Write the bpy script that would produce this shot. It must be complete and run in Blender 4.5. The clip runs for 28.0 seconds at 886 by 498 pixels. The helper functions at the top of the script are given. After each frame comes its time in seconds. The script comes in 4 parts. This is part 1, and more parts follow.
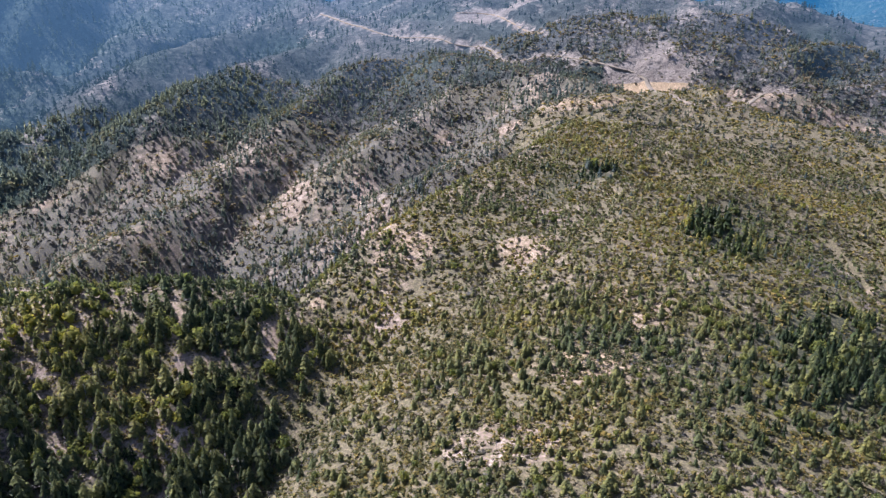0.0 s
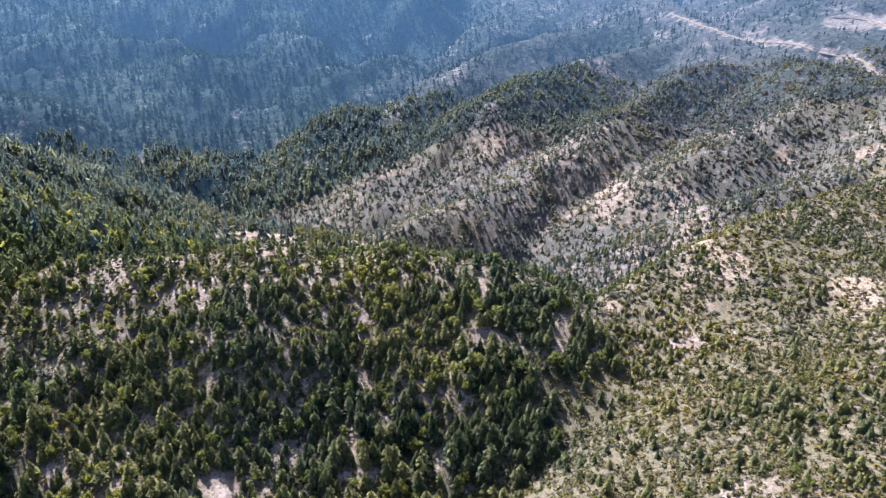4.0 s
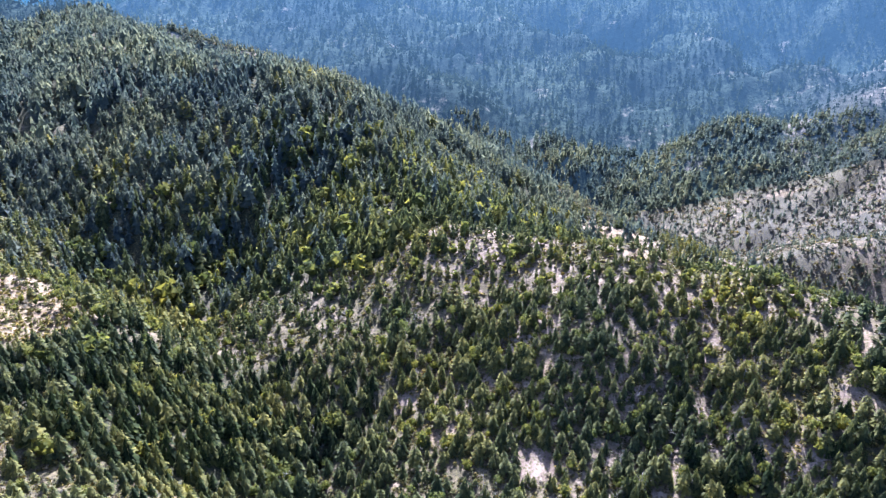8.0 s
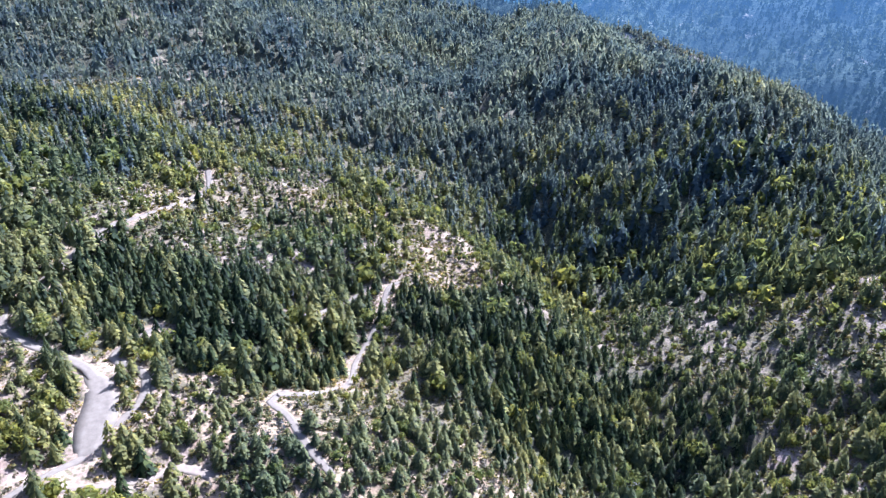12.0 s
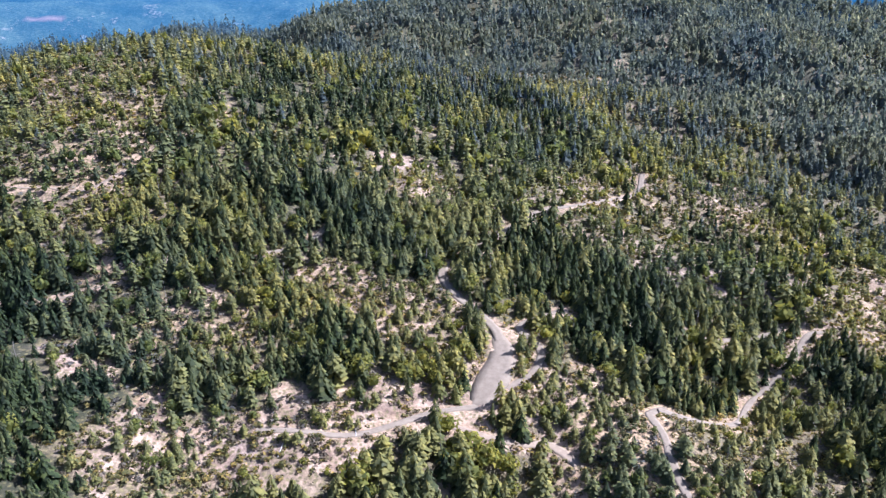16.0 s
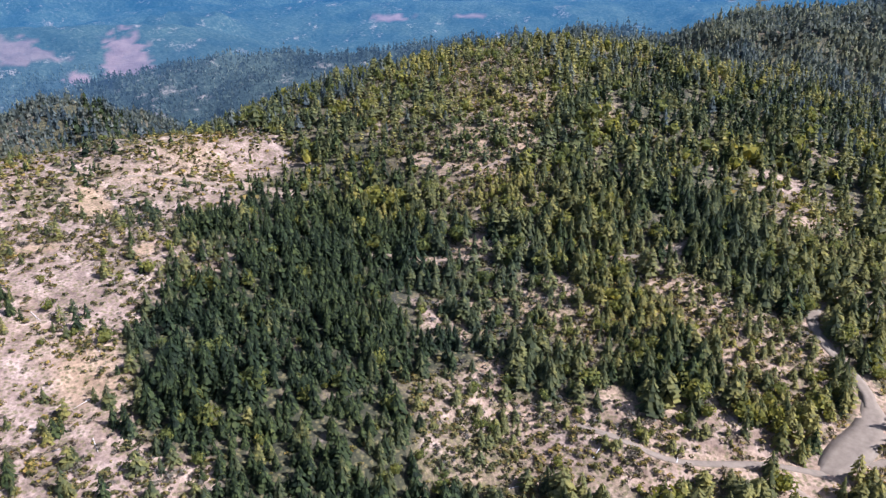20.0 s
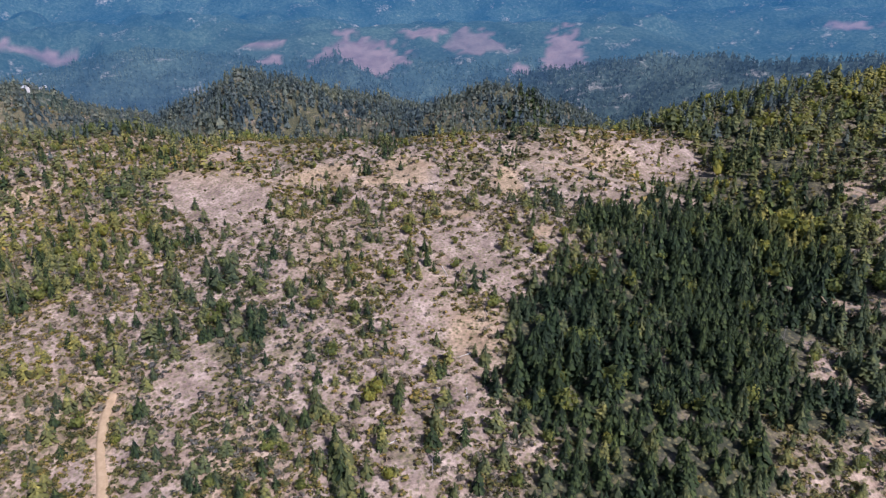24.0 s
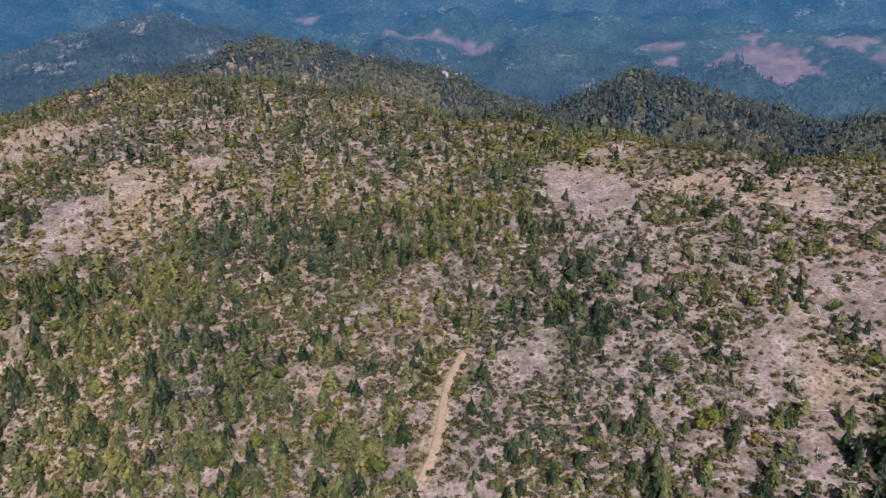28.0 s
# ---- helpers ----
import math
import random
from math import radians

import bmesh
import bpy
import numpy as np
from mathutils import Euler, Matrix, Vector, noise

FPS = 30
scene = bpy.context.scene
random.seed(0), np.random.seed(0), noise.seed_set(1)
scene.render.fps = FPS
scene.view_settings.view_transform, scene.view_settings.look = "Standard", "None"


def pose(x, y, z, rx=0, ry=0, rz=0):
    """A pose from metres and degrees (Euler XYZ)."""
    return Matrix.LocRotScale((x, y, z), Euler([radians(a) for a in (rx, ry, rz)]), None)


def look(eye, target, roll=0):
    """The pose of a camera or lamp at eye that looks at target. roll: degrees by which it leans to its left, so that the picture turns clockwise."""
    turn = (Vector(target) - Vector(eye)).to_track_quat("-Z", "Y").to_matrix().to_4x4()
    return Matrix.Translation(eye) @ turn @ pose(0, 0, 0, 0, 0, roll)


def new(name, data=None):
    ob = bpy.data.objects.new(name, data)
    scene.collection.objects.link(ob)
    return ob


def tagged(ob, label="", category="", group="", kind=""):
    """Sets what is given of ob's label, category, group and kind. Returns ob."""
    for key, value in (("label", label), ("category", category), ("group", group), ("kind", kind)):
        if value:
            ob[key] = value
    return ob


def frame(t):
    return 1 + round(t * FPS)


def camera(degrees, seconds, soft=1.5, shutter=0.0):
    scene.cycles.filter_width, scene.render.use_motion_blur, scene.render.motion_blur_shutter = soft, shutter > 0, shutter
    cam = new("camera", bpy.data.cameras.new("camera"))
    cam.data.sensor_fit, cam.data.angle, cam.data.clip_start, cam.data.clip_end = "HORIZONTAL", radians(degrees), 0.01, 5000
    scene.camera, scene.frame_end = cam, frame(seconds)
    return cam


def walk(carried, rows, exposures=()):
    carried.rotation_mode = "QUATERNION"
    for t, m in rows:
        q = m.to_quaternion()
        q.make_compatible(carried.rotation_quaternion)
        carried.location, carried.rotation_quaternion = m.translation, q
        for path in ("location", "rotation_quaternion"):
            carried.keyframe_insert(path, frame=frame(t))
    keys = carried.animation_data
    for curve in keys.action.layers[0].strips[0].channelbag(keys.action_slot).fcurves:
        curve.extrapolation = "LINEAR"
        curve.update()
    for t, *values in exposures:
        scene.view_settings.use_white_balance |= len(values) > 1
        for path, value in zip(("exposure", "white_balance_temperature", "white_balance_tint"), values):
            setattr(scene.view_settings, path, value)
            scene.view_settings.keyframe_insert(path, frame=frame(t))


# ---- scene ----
EYE_Z = 300.0
cam = camera(63.75, 28.0, soft=1.35)
# the camera hovers on one spot and pans: seconds, heading (degrees clockwise from north), tilt below level
PAN = [
    (0.0, 117.65, 22.22), (0.5, 114.66, 22.25), (1.0, 111.66, 22.26), (1.5, 108.48, 22.31),
    (2.0, 105.28, 22.33), (2.5, 102.02, 22.35), (4.5, 87.98, 22.38), (5.0, 84.36, 22.40),
    (5.5, 80.22, 22.43), (6.0, 76.67, 22.44), (6.5, 73.19, 22.43), (7.0, 69.37, 22.43),
    (7.5, 65.08, 22.44), (8.0, 60.79, 22.45), (8.5, 56.67, 22.45), (9.0, 52.36, 22.42),
    (9.5, 47.81, 22.39), (10.0, 43.96, 22.38), (10.5, 39.80, 22.36), (11.0, 35.65, 22.33),
    (11.5, 31.43, 22.26), (12.0, 26.81, 22.21), (12.5, 22.38, 22.16), (14.5, 4.36, 21.87),
    (15.0, 0.00, 21.83), (15.5, -4.43, 21.78), (16.0, -8.11, 21.70), (16.5, -11.67, 21.63),
    (17.0, -15.15, 21.60), (17.5, -18.73, 21.56), (18.0, -22.21, 21.55), (18.5, -25.74, 21.54),
    (19.0, -29.60, 21.49), (19.5, -33.84, 21.48), (20.0, -38.25, 21.47), (20.5, -42.14, 21.44),
    (21.0, -46.22, 21.42), (21.5, -50.17, 21.44), (22.0, -54.45, 21.38), (22.5, -58.94, 21.37),
    (24.5, -74.72, 21.36), (25.0, -78.50, 21.34), (25.5, -82.25, 21.33), (26.0, -86.25, 21.35),
    (26.5, -90.03, 21.34), (27.0, -93.70, 21.31), (27.5, -97.42, 21.33), (28.0, -101.18, 21.36),
]
# stops over neutral, white balance: the camera opens up towards the sun and closes down away from it
EXPOSURE = [(0.0, 1.27, 5650, 22), (2.0, 1.4, 5600, 22), (5.0, 1.74, 5420, 21), (8.5, 2.06, 5200, 22), (12.0, 1.94, 4900, 24), (16.0, 1.56, 5350, 25), (22.0, 0.9, 5650, 25), (28.0, 0.32, 5620, 25)]
walk(cam, [(t, pose(0, 0, EYE_Z, 90 - tilt, 0, -head)) for t, head, tilt in PAN], EXPOSURE)

# ---- light ----
SUN_HEADING, SUN_HEIGHT = 66.0, 46.0
world = bpy.data.worlds.new("world")
scene.world = world
world.use_nodes = True
wn = world.node_tree
sky = wn.nodes.new("ShaderNodeTexSky")
sky.sky_type, sky.sun_disc = "NISHITA", False
sky.sun_elevation, sky.sun_rotation = radians(SUN_HEIGHT), radians(SUN_HEADING)
sky.altitude, sky.dust_density = 900, 4.0
wn.nodes["Background"].inputs["Strength"].default_value = 0.07
wn.links.new(sky.outputs["Color"], wn.nodes["Background"].inputs["Color"])
sun = new("sun", bpy.data.lights.new("sun", "SUN"))
sun.data.energy, sun.data.angle, sun.data.color = 5.0, radians(0.5), (1.0, 0.94, 0.84)
sa, sh = radians(SUN_HEADING), radians(SUN_HEIGHT)
sun.matrix_world = look((math.sin(sa) * math.cos(sh) * 2000, math.cos(sa) * math.cos(sh) * 2000, EYE_Z + math.sin(sh) * 2000), (0, 0, EYE_Z))


# ---- materials ----
def material(name, build):
    m = bpy.data.materials.new(name)
    m.use_nodes = True
    build(m.node_tree, m.node_tree.nodes["Principled BSDF"])
    return m


def node(tree, kind, **values):
    n = tree.nodes.new(kind)
    for key, value in values.items():
        n.inputs[key.replace("_", " ")].default_value = value
    return n


def ramp(tree, source, *stops):
    n = tree.nodes.new("ShaderNodeValToRGB")
    els = n.color_ramp.elements
    while len(els) < len(stops):
        els.new(0.5)
    for e, (p, c) in zip(els, stops):
        e.position, e.color = p, (*c, 1)
    tree.links.new(source, n.inputs["Fac"])
    return n.outputs["Color"]


def mixed(tree, fac, a, b, mode="MIX"):
    n = tree.nodes.new("ShaderNodeMix")
    n.data_type, n.blend_type = "RGBA", mode
    for socket, value in ((n.inputs[0], fac), (n.inputs[6], a), (n.inputs[7], b)):
        if isinstance(value, bpy.types.NodeSocket):
            tree.links.new(value, socket)
        else:
            socket.default_value = value if isinstance(value, float) else (*value, 1)
    return n.outputs[2]


def noise_node(tree, scale, detail=4.0, rough=0.6, seed=0.0):
    n = node(tree, "ShaderNodeTexNoise", Scale=scale, Detail=detail, Roughness=rough)
    g = tree.nodes.new("ShaderNodeNewGeometry")
    off = node(tree, "ShaderNodeVectorMath")
    off.operation = "ADD"
    off.inputs[1].default_value = (seed, seed * 0.7, seed * 0.3)
    tree.links.new(g.outputs["Position"], off.inputs[0])
    tree.links.new(off.outputs[0], n.inputs["Vector"])
    return n.outputs["Fac"]


def bump(tree, bsdf, height, strength, distance):
    b = node(tree, "ShaderNodeBump", Strength=strength, Distance=distance)
    tree.links.new(height, b.inputs["Height"])
    tree.links.new(b.outputs["Normal"], bsdf.inputs["Normal"])


def leafy(name, dark, mid, light, rough=0.75, thinness=0.46):
    """Foliage that varies from clump to clump and over the slopes."""
    def build(tree, bsdf):
        g = tree.nodes.new("ShaderNodeNewGeometry")
        clump = ramp(tree, g.outputs["Random Per Island"], (0.0, dark), (0.5, mid), (1.0, light))
        stand = ramp(tree, noise_node(tree, 0.011, 3, 0.5, 31), (0.36, (0.62, 0.74, 0.82)), (0.66, (1.24, 1.18, 0.86)))
        each = ramp(tree, noise_node(tree, 0.23, 2, 0.5, 77), (0.3, (0.68, 0.72, 0.8)), (0.7, (1.36, 1.28, 1.1)))
        colour = mixed(tree, 1.0, mixed(tree, 1.0, clump, stand, "MULTIPLY"), each, "MULTIPLY")
        tree.links.new(colour, bsdf.inputs["Base Color"])
        thin = tree.nodes.new("ShaderNodeBsdfTranslucent")
        tree.links.new(mixed(tree, 1.0, colour, (2.05, 1.92, 1.5), "MULTIPLY"), thin.inputs["Color"])
        both = node(tree, "ShaderNodeMixShader", Fac=thinness)
        tree.links.new(bsdf.outputs[0], both.inputs[1])
        tree.links.new(thin.outputs[0], both.inputs[2])
        tree.links.new(both.outputs[0], tree.nodes["Material Output"].inputs["Surface"])
        bsdf.inputs["Roughness"].default_value = rough
        bsdf.inputs["Specular IOR Level"].default_value = 0.12
    return material(name, build)


FIR = leafy("fir needles", (0.044, 0.058, 0.036), (0.080, 0.096, 0.052), (0.138, 0.146, 0.066), thinness=0.42)
# a darker fir kind; ravine and crown shade are also put into this colour
DEEPFIR = leafy("deep green shaded needles", (0.010, 0.017, 0.011), (0.023, 0.037, 0.017), (0.058, 0.076, 0.030), thinness=0.15)
PINE = leafy("pine needles", (0.080, 0.088, 0.050), (0.132, 0.136, 0.058), (0.200, 0.190, 0.072), thinness=0.26)
OAK = leafy("broad leaves", (0.074, 0.090, 0.036), (0.12, 0.134, 0.040), (0.19, 0.186, 0.052), thinness=0.42)
SHRUB = leafy("shrub leaves", (0.034, 0.038, 0.019), (0.090, 0.088, 0.036), (0.205, 0.152, 0.056), thinness=0.22)
# far needles: aerial haze painted into the base colour as a blue tint
FARFIR = leafy("haze-tinted fir needles", (0.056, 0.076, 0.086), (0.096, 0.118, 0.124), (0.140, 0.160, 0.154), thinness=0.42)
FARPINE = leafy("haze-tinted pine needles", (0.070, 0.084, 0.082), (0.098, 0.108, 0.106), (0.135, 0.140, 0.125), thinness=0.24)


def haze_glow(tree, bsdf):
    """Haze before the far mountains, painted as blue emission, stronger the farther they stand."""
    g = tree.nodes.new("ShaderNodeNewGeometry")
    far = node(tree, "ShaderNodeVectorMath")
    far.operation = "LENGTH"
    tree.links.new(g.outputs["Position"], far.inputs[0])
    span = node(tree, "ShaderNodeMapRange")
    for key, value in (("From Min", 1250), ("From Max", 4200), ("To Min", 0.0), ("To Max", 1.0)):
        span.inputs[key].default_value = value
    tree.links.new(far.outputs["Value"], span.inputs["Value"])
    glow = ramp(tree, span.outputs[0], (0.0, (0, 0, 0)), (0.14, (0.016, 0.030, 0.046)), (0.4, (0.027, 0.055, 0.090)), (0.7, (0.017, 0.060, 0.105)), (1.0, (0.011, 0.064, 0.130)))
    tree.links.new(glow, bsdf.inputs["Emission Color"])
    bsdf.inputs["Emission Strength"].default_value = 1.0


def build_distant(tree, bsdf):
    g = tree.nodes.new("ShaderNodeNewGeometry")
    # base colour leans blue for the haze
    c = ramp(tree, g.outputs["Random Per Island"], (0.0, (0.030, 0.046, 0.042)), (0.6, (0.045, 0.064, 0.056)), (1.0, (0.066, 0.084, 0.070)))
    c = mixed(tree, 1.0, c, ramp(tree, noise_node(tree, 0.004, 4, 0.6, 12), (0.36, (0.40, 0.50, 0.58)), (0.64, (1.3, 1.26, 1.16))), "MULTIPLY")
    tree.links.new(c, bsdf.inputs["Base Color"])
    bsdf.inputs["Roughness"].default_value = 1.0
    bsdf.inputs["Specular IOR Level"].default_value = 0.03
    # haze again, as emission from the trees themselves
    haze_glow(tree, bsdf)
    thin = tree.nodes.new("ShaderNodeBsdfTranslucent")
    tree.links.new(mixed(tree, 1.0, c, (1.8, 1.8, 1.5), "MULTIPLY"), thin.inputs["Color"])
    both = node(tree, "ShaderNodeMixShader", Fac=0.16)
    tree.links.new(bsdf.outputs[0], both.inputs[1])
    tree.links.new(thin.outputs[0], both.inputs[2])
    tree.links.new(both.outputs[0], tree.nodes["Material Output"].inputs["Surface"])


DISTANT = material("distant firs", build_distant)


def build_dead(tree, bsdf):
    g = tree.nodes.new("ShaderNodeNewGeometry")
    c = ramp(tree, g.outputs["Random Per Island"], (0.0, (0.08, 0.072, 0.066)), (0.6, (0.15, 0.138, 0.13)), (1.0, (0.27, 0.25, 0.24)))
    tree.links.new(c, bsdf.inputs["Base Color"])
    bsdf.inputs["Roughness"].default_value = 0.9


DEAD = material("weathered dead wood", build_dead)
BRUSH = leafy("dry grey twigs", (0.075, 0.064, 0.055), (0.12, 0.105, 0.092), (0.18, 0.155, 0.135), thinness=0.25)


def dusty(name, a, b):
    def build(tree, bsdf):
        c = ramp(tree, noise_node(tree, 0.4, 5, 0.65), (0.3, a), (0.7, b))
        tree.links.new(c, bsdf.inputs["Base Color"])
        bsdf.inputs["Roughness"].default_value = 0.95
        bump(tree, bsdf, noise_node(tree, 2.0, 4, 0.7), 0.4, 0.1)
    return material(name, build)


def build_bark(tree, bsdf):
    c = ramp(tree, noise_node(tree, 3.0, 5, 0.7), (0.3, (0.05, 0.035, 0.025)), (0.7, (0.16, 0.12, 0.09)))
    tree.links.new(c, bsdf.inputs["Base Color"])
    bsdf.inputs["Roughness"].default_value = 0.95


BARK = material("bark", build_bark)
BLEACHED = dusty("bleached wood", (0.36, 0.34, 0.31), (0.52, 0.50, 0.47))


def build_ground(tree, bsdf):
    at = tree.nodes.new("ShaderNodeAttribute")
    at.attribute_name = "cover"
    split = tree.nodes.new("ShaderNodeSeparateColor")
    tree.links.new(at.outputs["Color"], split.inputs["Color"])
    n_big, n_mid, n_fine = noise_node(tree, 0.02, 4, 0.6), noise_node(tree, 0.11, 5, 0.65, 9), noise_node(tree, 0.7, 5, 0.7, 4)
    soil = ramp(tree, n_mid, (0.3, (0.108, 0.076, 0.062)), (0.5, (0.240, 0.184, 0.152)), (0.72, (0.400, 0.325, 0.280)))
    rust = ramp(tree, n_mid, (0.3, (0.215, 0.148, 0.088)), (0.7, (0.385, 0.290, 0.192)))
    soil = mixed(tree, split.outputs["Green"], soil, rust)
    stones = ramp(tree, n_fine, (0.35, (0.58, 0.56, 0.54)), (0.65, (1.2, 1.18, 1.15)))
    soil = mixed(tree, 1.0, soil, stones, "MULTIPLY")
    litter = ramp(tree, n_fine, (0.32, (0.040, 0.036, 0.022)), (0.5, (0.098, 0.082, 0.046)), (0.68, (0.215, 0.170, 0.102)))
    edge = node(tree, "ShaderNodeMath")
    edge.operation = "ADD"
    tree.links.new(split.outputs["Red"], edge.inputs[0])
    tree.links.new(n_mid, edge.inputs[1])
    fac = ramp(tree, edge.outputs[0], (0.62, (0, 0, 0)), (0.98, (1, 1, 1)))
    # darker, greener litter below dense firs, ash-grey litter on the burnt slopes
    grown = tree.nodes.new("ShaderNodeAttribute")
    grown.attribute_name = "growth"
    grow = tree.nodes.new("ShaderNodeSeparateColor")
    tree.links.new(grown.outputs["Color"], grow.inputs["Color"])
    dark_litter = ramp(tree, n_fine, (0.32, (0.010, 0.014, 0.008)), (0.68, (0.044, 0.046, 0.020)))
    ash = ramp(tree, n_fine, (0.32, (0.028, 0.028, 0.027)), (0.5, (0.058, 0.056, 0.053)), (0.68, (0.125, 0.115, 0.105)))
    litter = mixed(tree, grow.outputs["Red"], litter, dark_litter)
    litter = mixed(tree, grow.outputs["Green"], litter, ash)
    # felled slopes far off, purplish brown
    felled = ramp(tree, n_big, (0.3, (0.17, 0.12, 0.13)), (0.7, (0.30, 0.22, 0.23)))
    spots = node(tree, "ShaderNodeTexVoronoi", Scale=0.5)
    place = tree.nodes.new("ShaderNodeNewGeometry")
    tree.links.new(place.outputs["Position"], spots.inputs["Vector"])
    tufts = ramp(tree, spots.outputs["Distance"], (0.28, (1, 1, 1)), (0.5, (0, 0, 0)))
    grass = ramp(tree, n_fine, (0.3, (0.036, 0.038, 0.016)), (0.7, (0.175, 0.150, 0.066)))
    c = mixed(tree, mixed(tree, 0.82, (0.0, 0.0, 0.0), tufts), mixed(tree, fac, litter, soil), grass)
    tree.links.new(mixed(tree, split.outputs["Blue"], c, felled), bsdf.inputs["Base Color"])
    bsdf.inputs["Roughness"].default_value = 0.95
    bump(tree, bsdf, n_fine, 0.6, 0.6)


GROUND = material("stony hillside soil", build_ground)


def build_distance(tree, bsdf):
    at = tree.nodes.new("ShaderNodeAttribute")
    at.attribute_name = "cover"
    split = tree.nodes.new("ShaderNodeSeparateColor")
    tree.links.new(at.outputs["Color"], split.inputs["Color"])
    grown = tree.nodes.new("ShaderNodeAttribute")
    grown.attribute_name = "growth"
    grow = tree.nodes.new("ShaderNodeSeparateColor")
    tree.links.new(grown.outputs["Color"], grow.inputs["Color"])
    n_mid = noise_node(tree, 0.06, 5, 0.75)
    woods = ramp(tree, n_mid, (0.32, (0.008, 0.014, 0.012)), (0.5, (0.022, 0.034, 0.030)), (0.68, (0.045, 0.062, 0.050)))
    stands = ramp(tree, noise_node(tree, 0.004, 4, 0.6, 12), (0.35, (0.5, 0.6, 0.7)), (0.65, (1.45, 1.4, 1.25)))
    woods = mixed(tree, 1.0, woods, stands, "MULTIPLY")
    ash = ramp(tree, n_mid, (0.35, (0.034, 0.035, 0.035)), (0.5, (0.062, 0.062, 0.060)), (0.65, (0.11, 0.105, 0.10)))
    soil = ramp(tree, n_mid, (0.35, (0.10, 0.085, 0.075)), (0.65, (0.24, 0.21, 0.185)))
    edge = node(tree, "ShaderNodeMath")
    edge.operation = "ADD"
    tree.links.new(split.outputs["Red"], edge.inputs[0])
    tree.links.new(n_mid, edge.inputs[1])
    open_ground = ramp(tree, edge.outputs[0], (0.7, (0, 0, 0)), (1.05, (1, 1, 1)))
    felled = ramp(tree, noise_node(tree, 0.012, 4, 0.6), (0.3, (0.080, 0.050, 0.054)), (0.7, (0.160, 0.108, 0.102)))
    c = mixed(tree, open_ground, mixed(tree, grow.outputs["Green"], woods, ash), soil)
    tree.links.new(mixed(tree, split.outputs["Blue"], c, felled), bsdf.inputs["Base Color"])
    bsdf.inputs["Roughness"].default_value = 1.0
    bsdf.inputs["Specular IOR Level"].default_value = 0.03
    # haze painted on as emission from the slopes themselves
    haze_glow(tree, bsdf)
    bump(tree, bsdf, noise_node(tree, 0.08, 4, 0.7), 1.0, 7.0)


DISTANCE = material("distant woods", build_distance)


def build_road(tree, bsdf):
    c = ramp(tree, noise_node(tree, 0.35, 5, 0.65), (0.3, (0.138, 0.114, 0.085)), (0.7, (0.205, 0.174, 0.135)))
    tree.links.new(c, bsdf.inputs["Base Color"])
    bsdf.inputs["Roughness"].default_value = 0.95
    bump(tree, bsdf, noise_node(tree, 2.0, 4, 0.7), 0.4, 0.1)


ROAD = material("pale gravel", build_road)


TRACK = dusty("dusty track", (0.16, 0.125, 0.090), (0.235, 0.190, 0.142))
TRAIL = dusty("ochre trail", (0.24, 0.17, 0.095), (0.34, 0.25, 0.155))


# ---- the lie of the land ----
def lattice(ix, iy, seed):
    h = (ix.astype(np.int64) * 374761393 + iy.astype(np.int64) * 668265263 + seed * 974711) & 0x7FFFFFFF
    h = ((h ^ (h >> 13)) * 1274126177) & 0x7FFFFFFF
    return ((h ^ (h >> 16)) & 0xFFFF) / 32767.5 - 1.0


def value_noise(x, y, size, seed):
    u, v = x / size, y / size
    i, j = np.floor(u), np.floor(v)
    a, b = u - i, v - j
    a, b = a * a * (3 - 2 * a), b * b * (3 - 2 * b)
    n00, n10, n01, n11 = (lattice(i + p, j + q, seed) for p, q in ((0, 0), (1, 0), (0, 1), (1, 1)))
    return (n00 * (1 - a) + n10 * a) * (1 - b) + (n01 * (1 - a) + n11 * a) * b


def fbm(x, y, size, seed, octaves=3):
    return sum(value_noise(x, y, size / 2 ** k, seed + k) * 0.5 ** k for k in range(octaves))


def step(v, a, b):
    t = np.clip((v - a) / (b - a), 0, 1)
    return t * t * (3 - 2 * t)


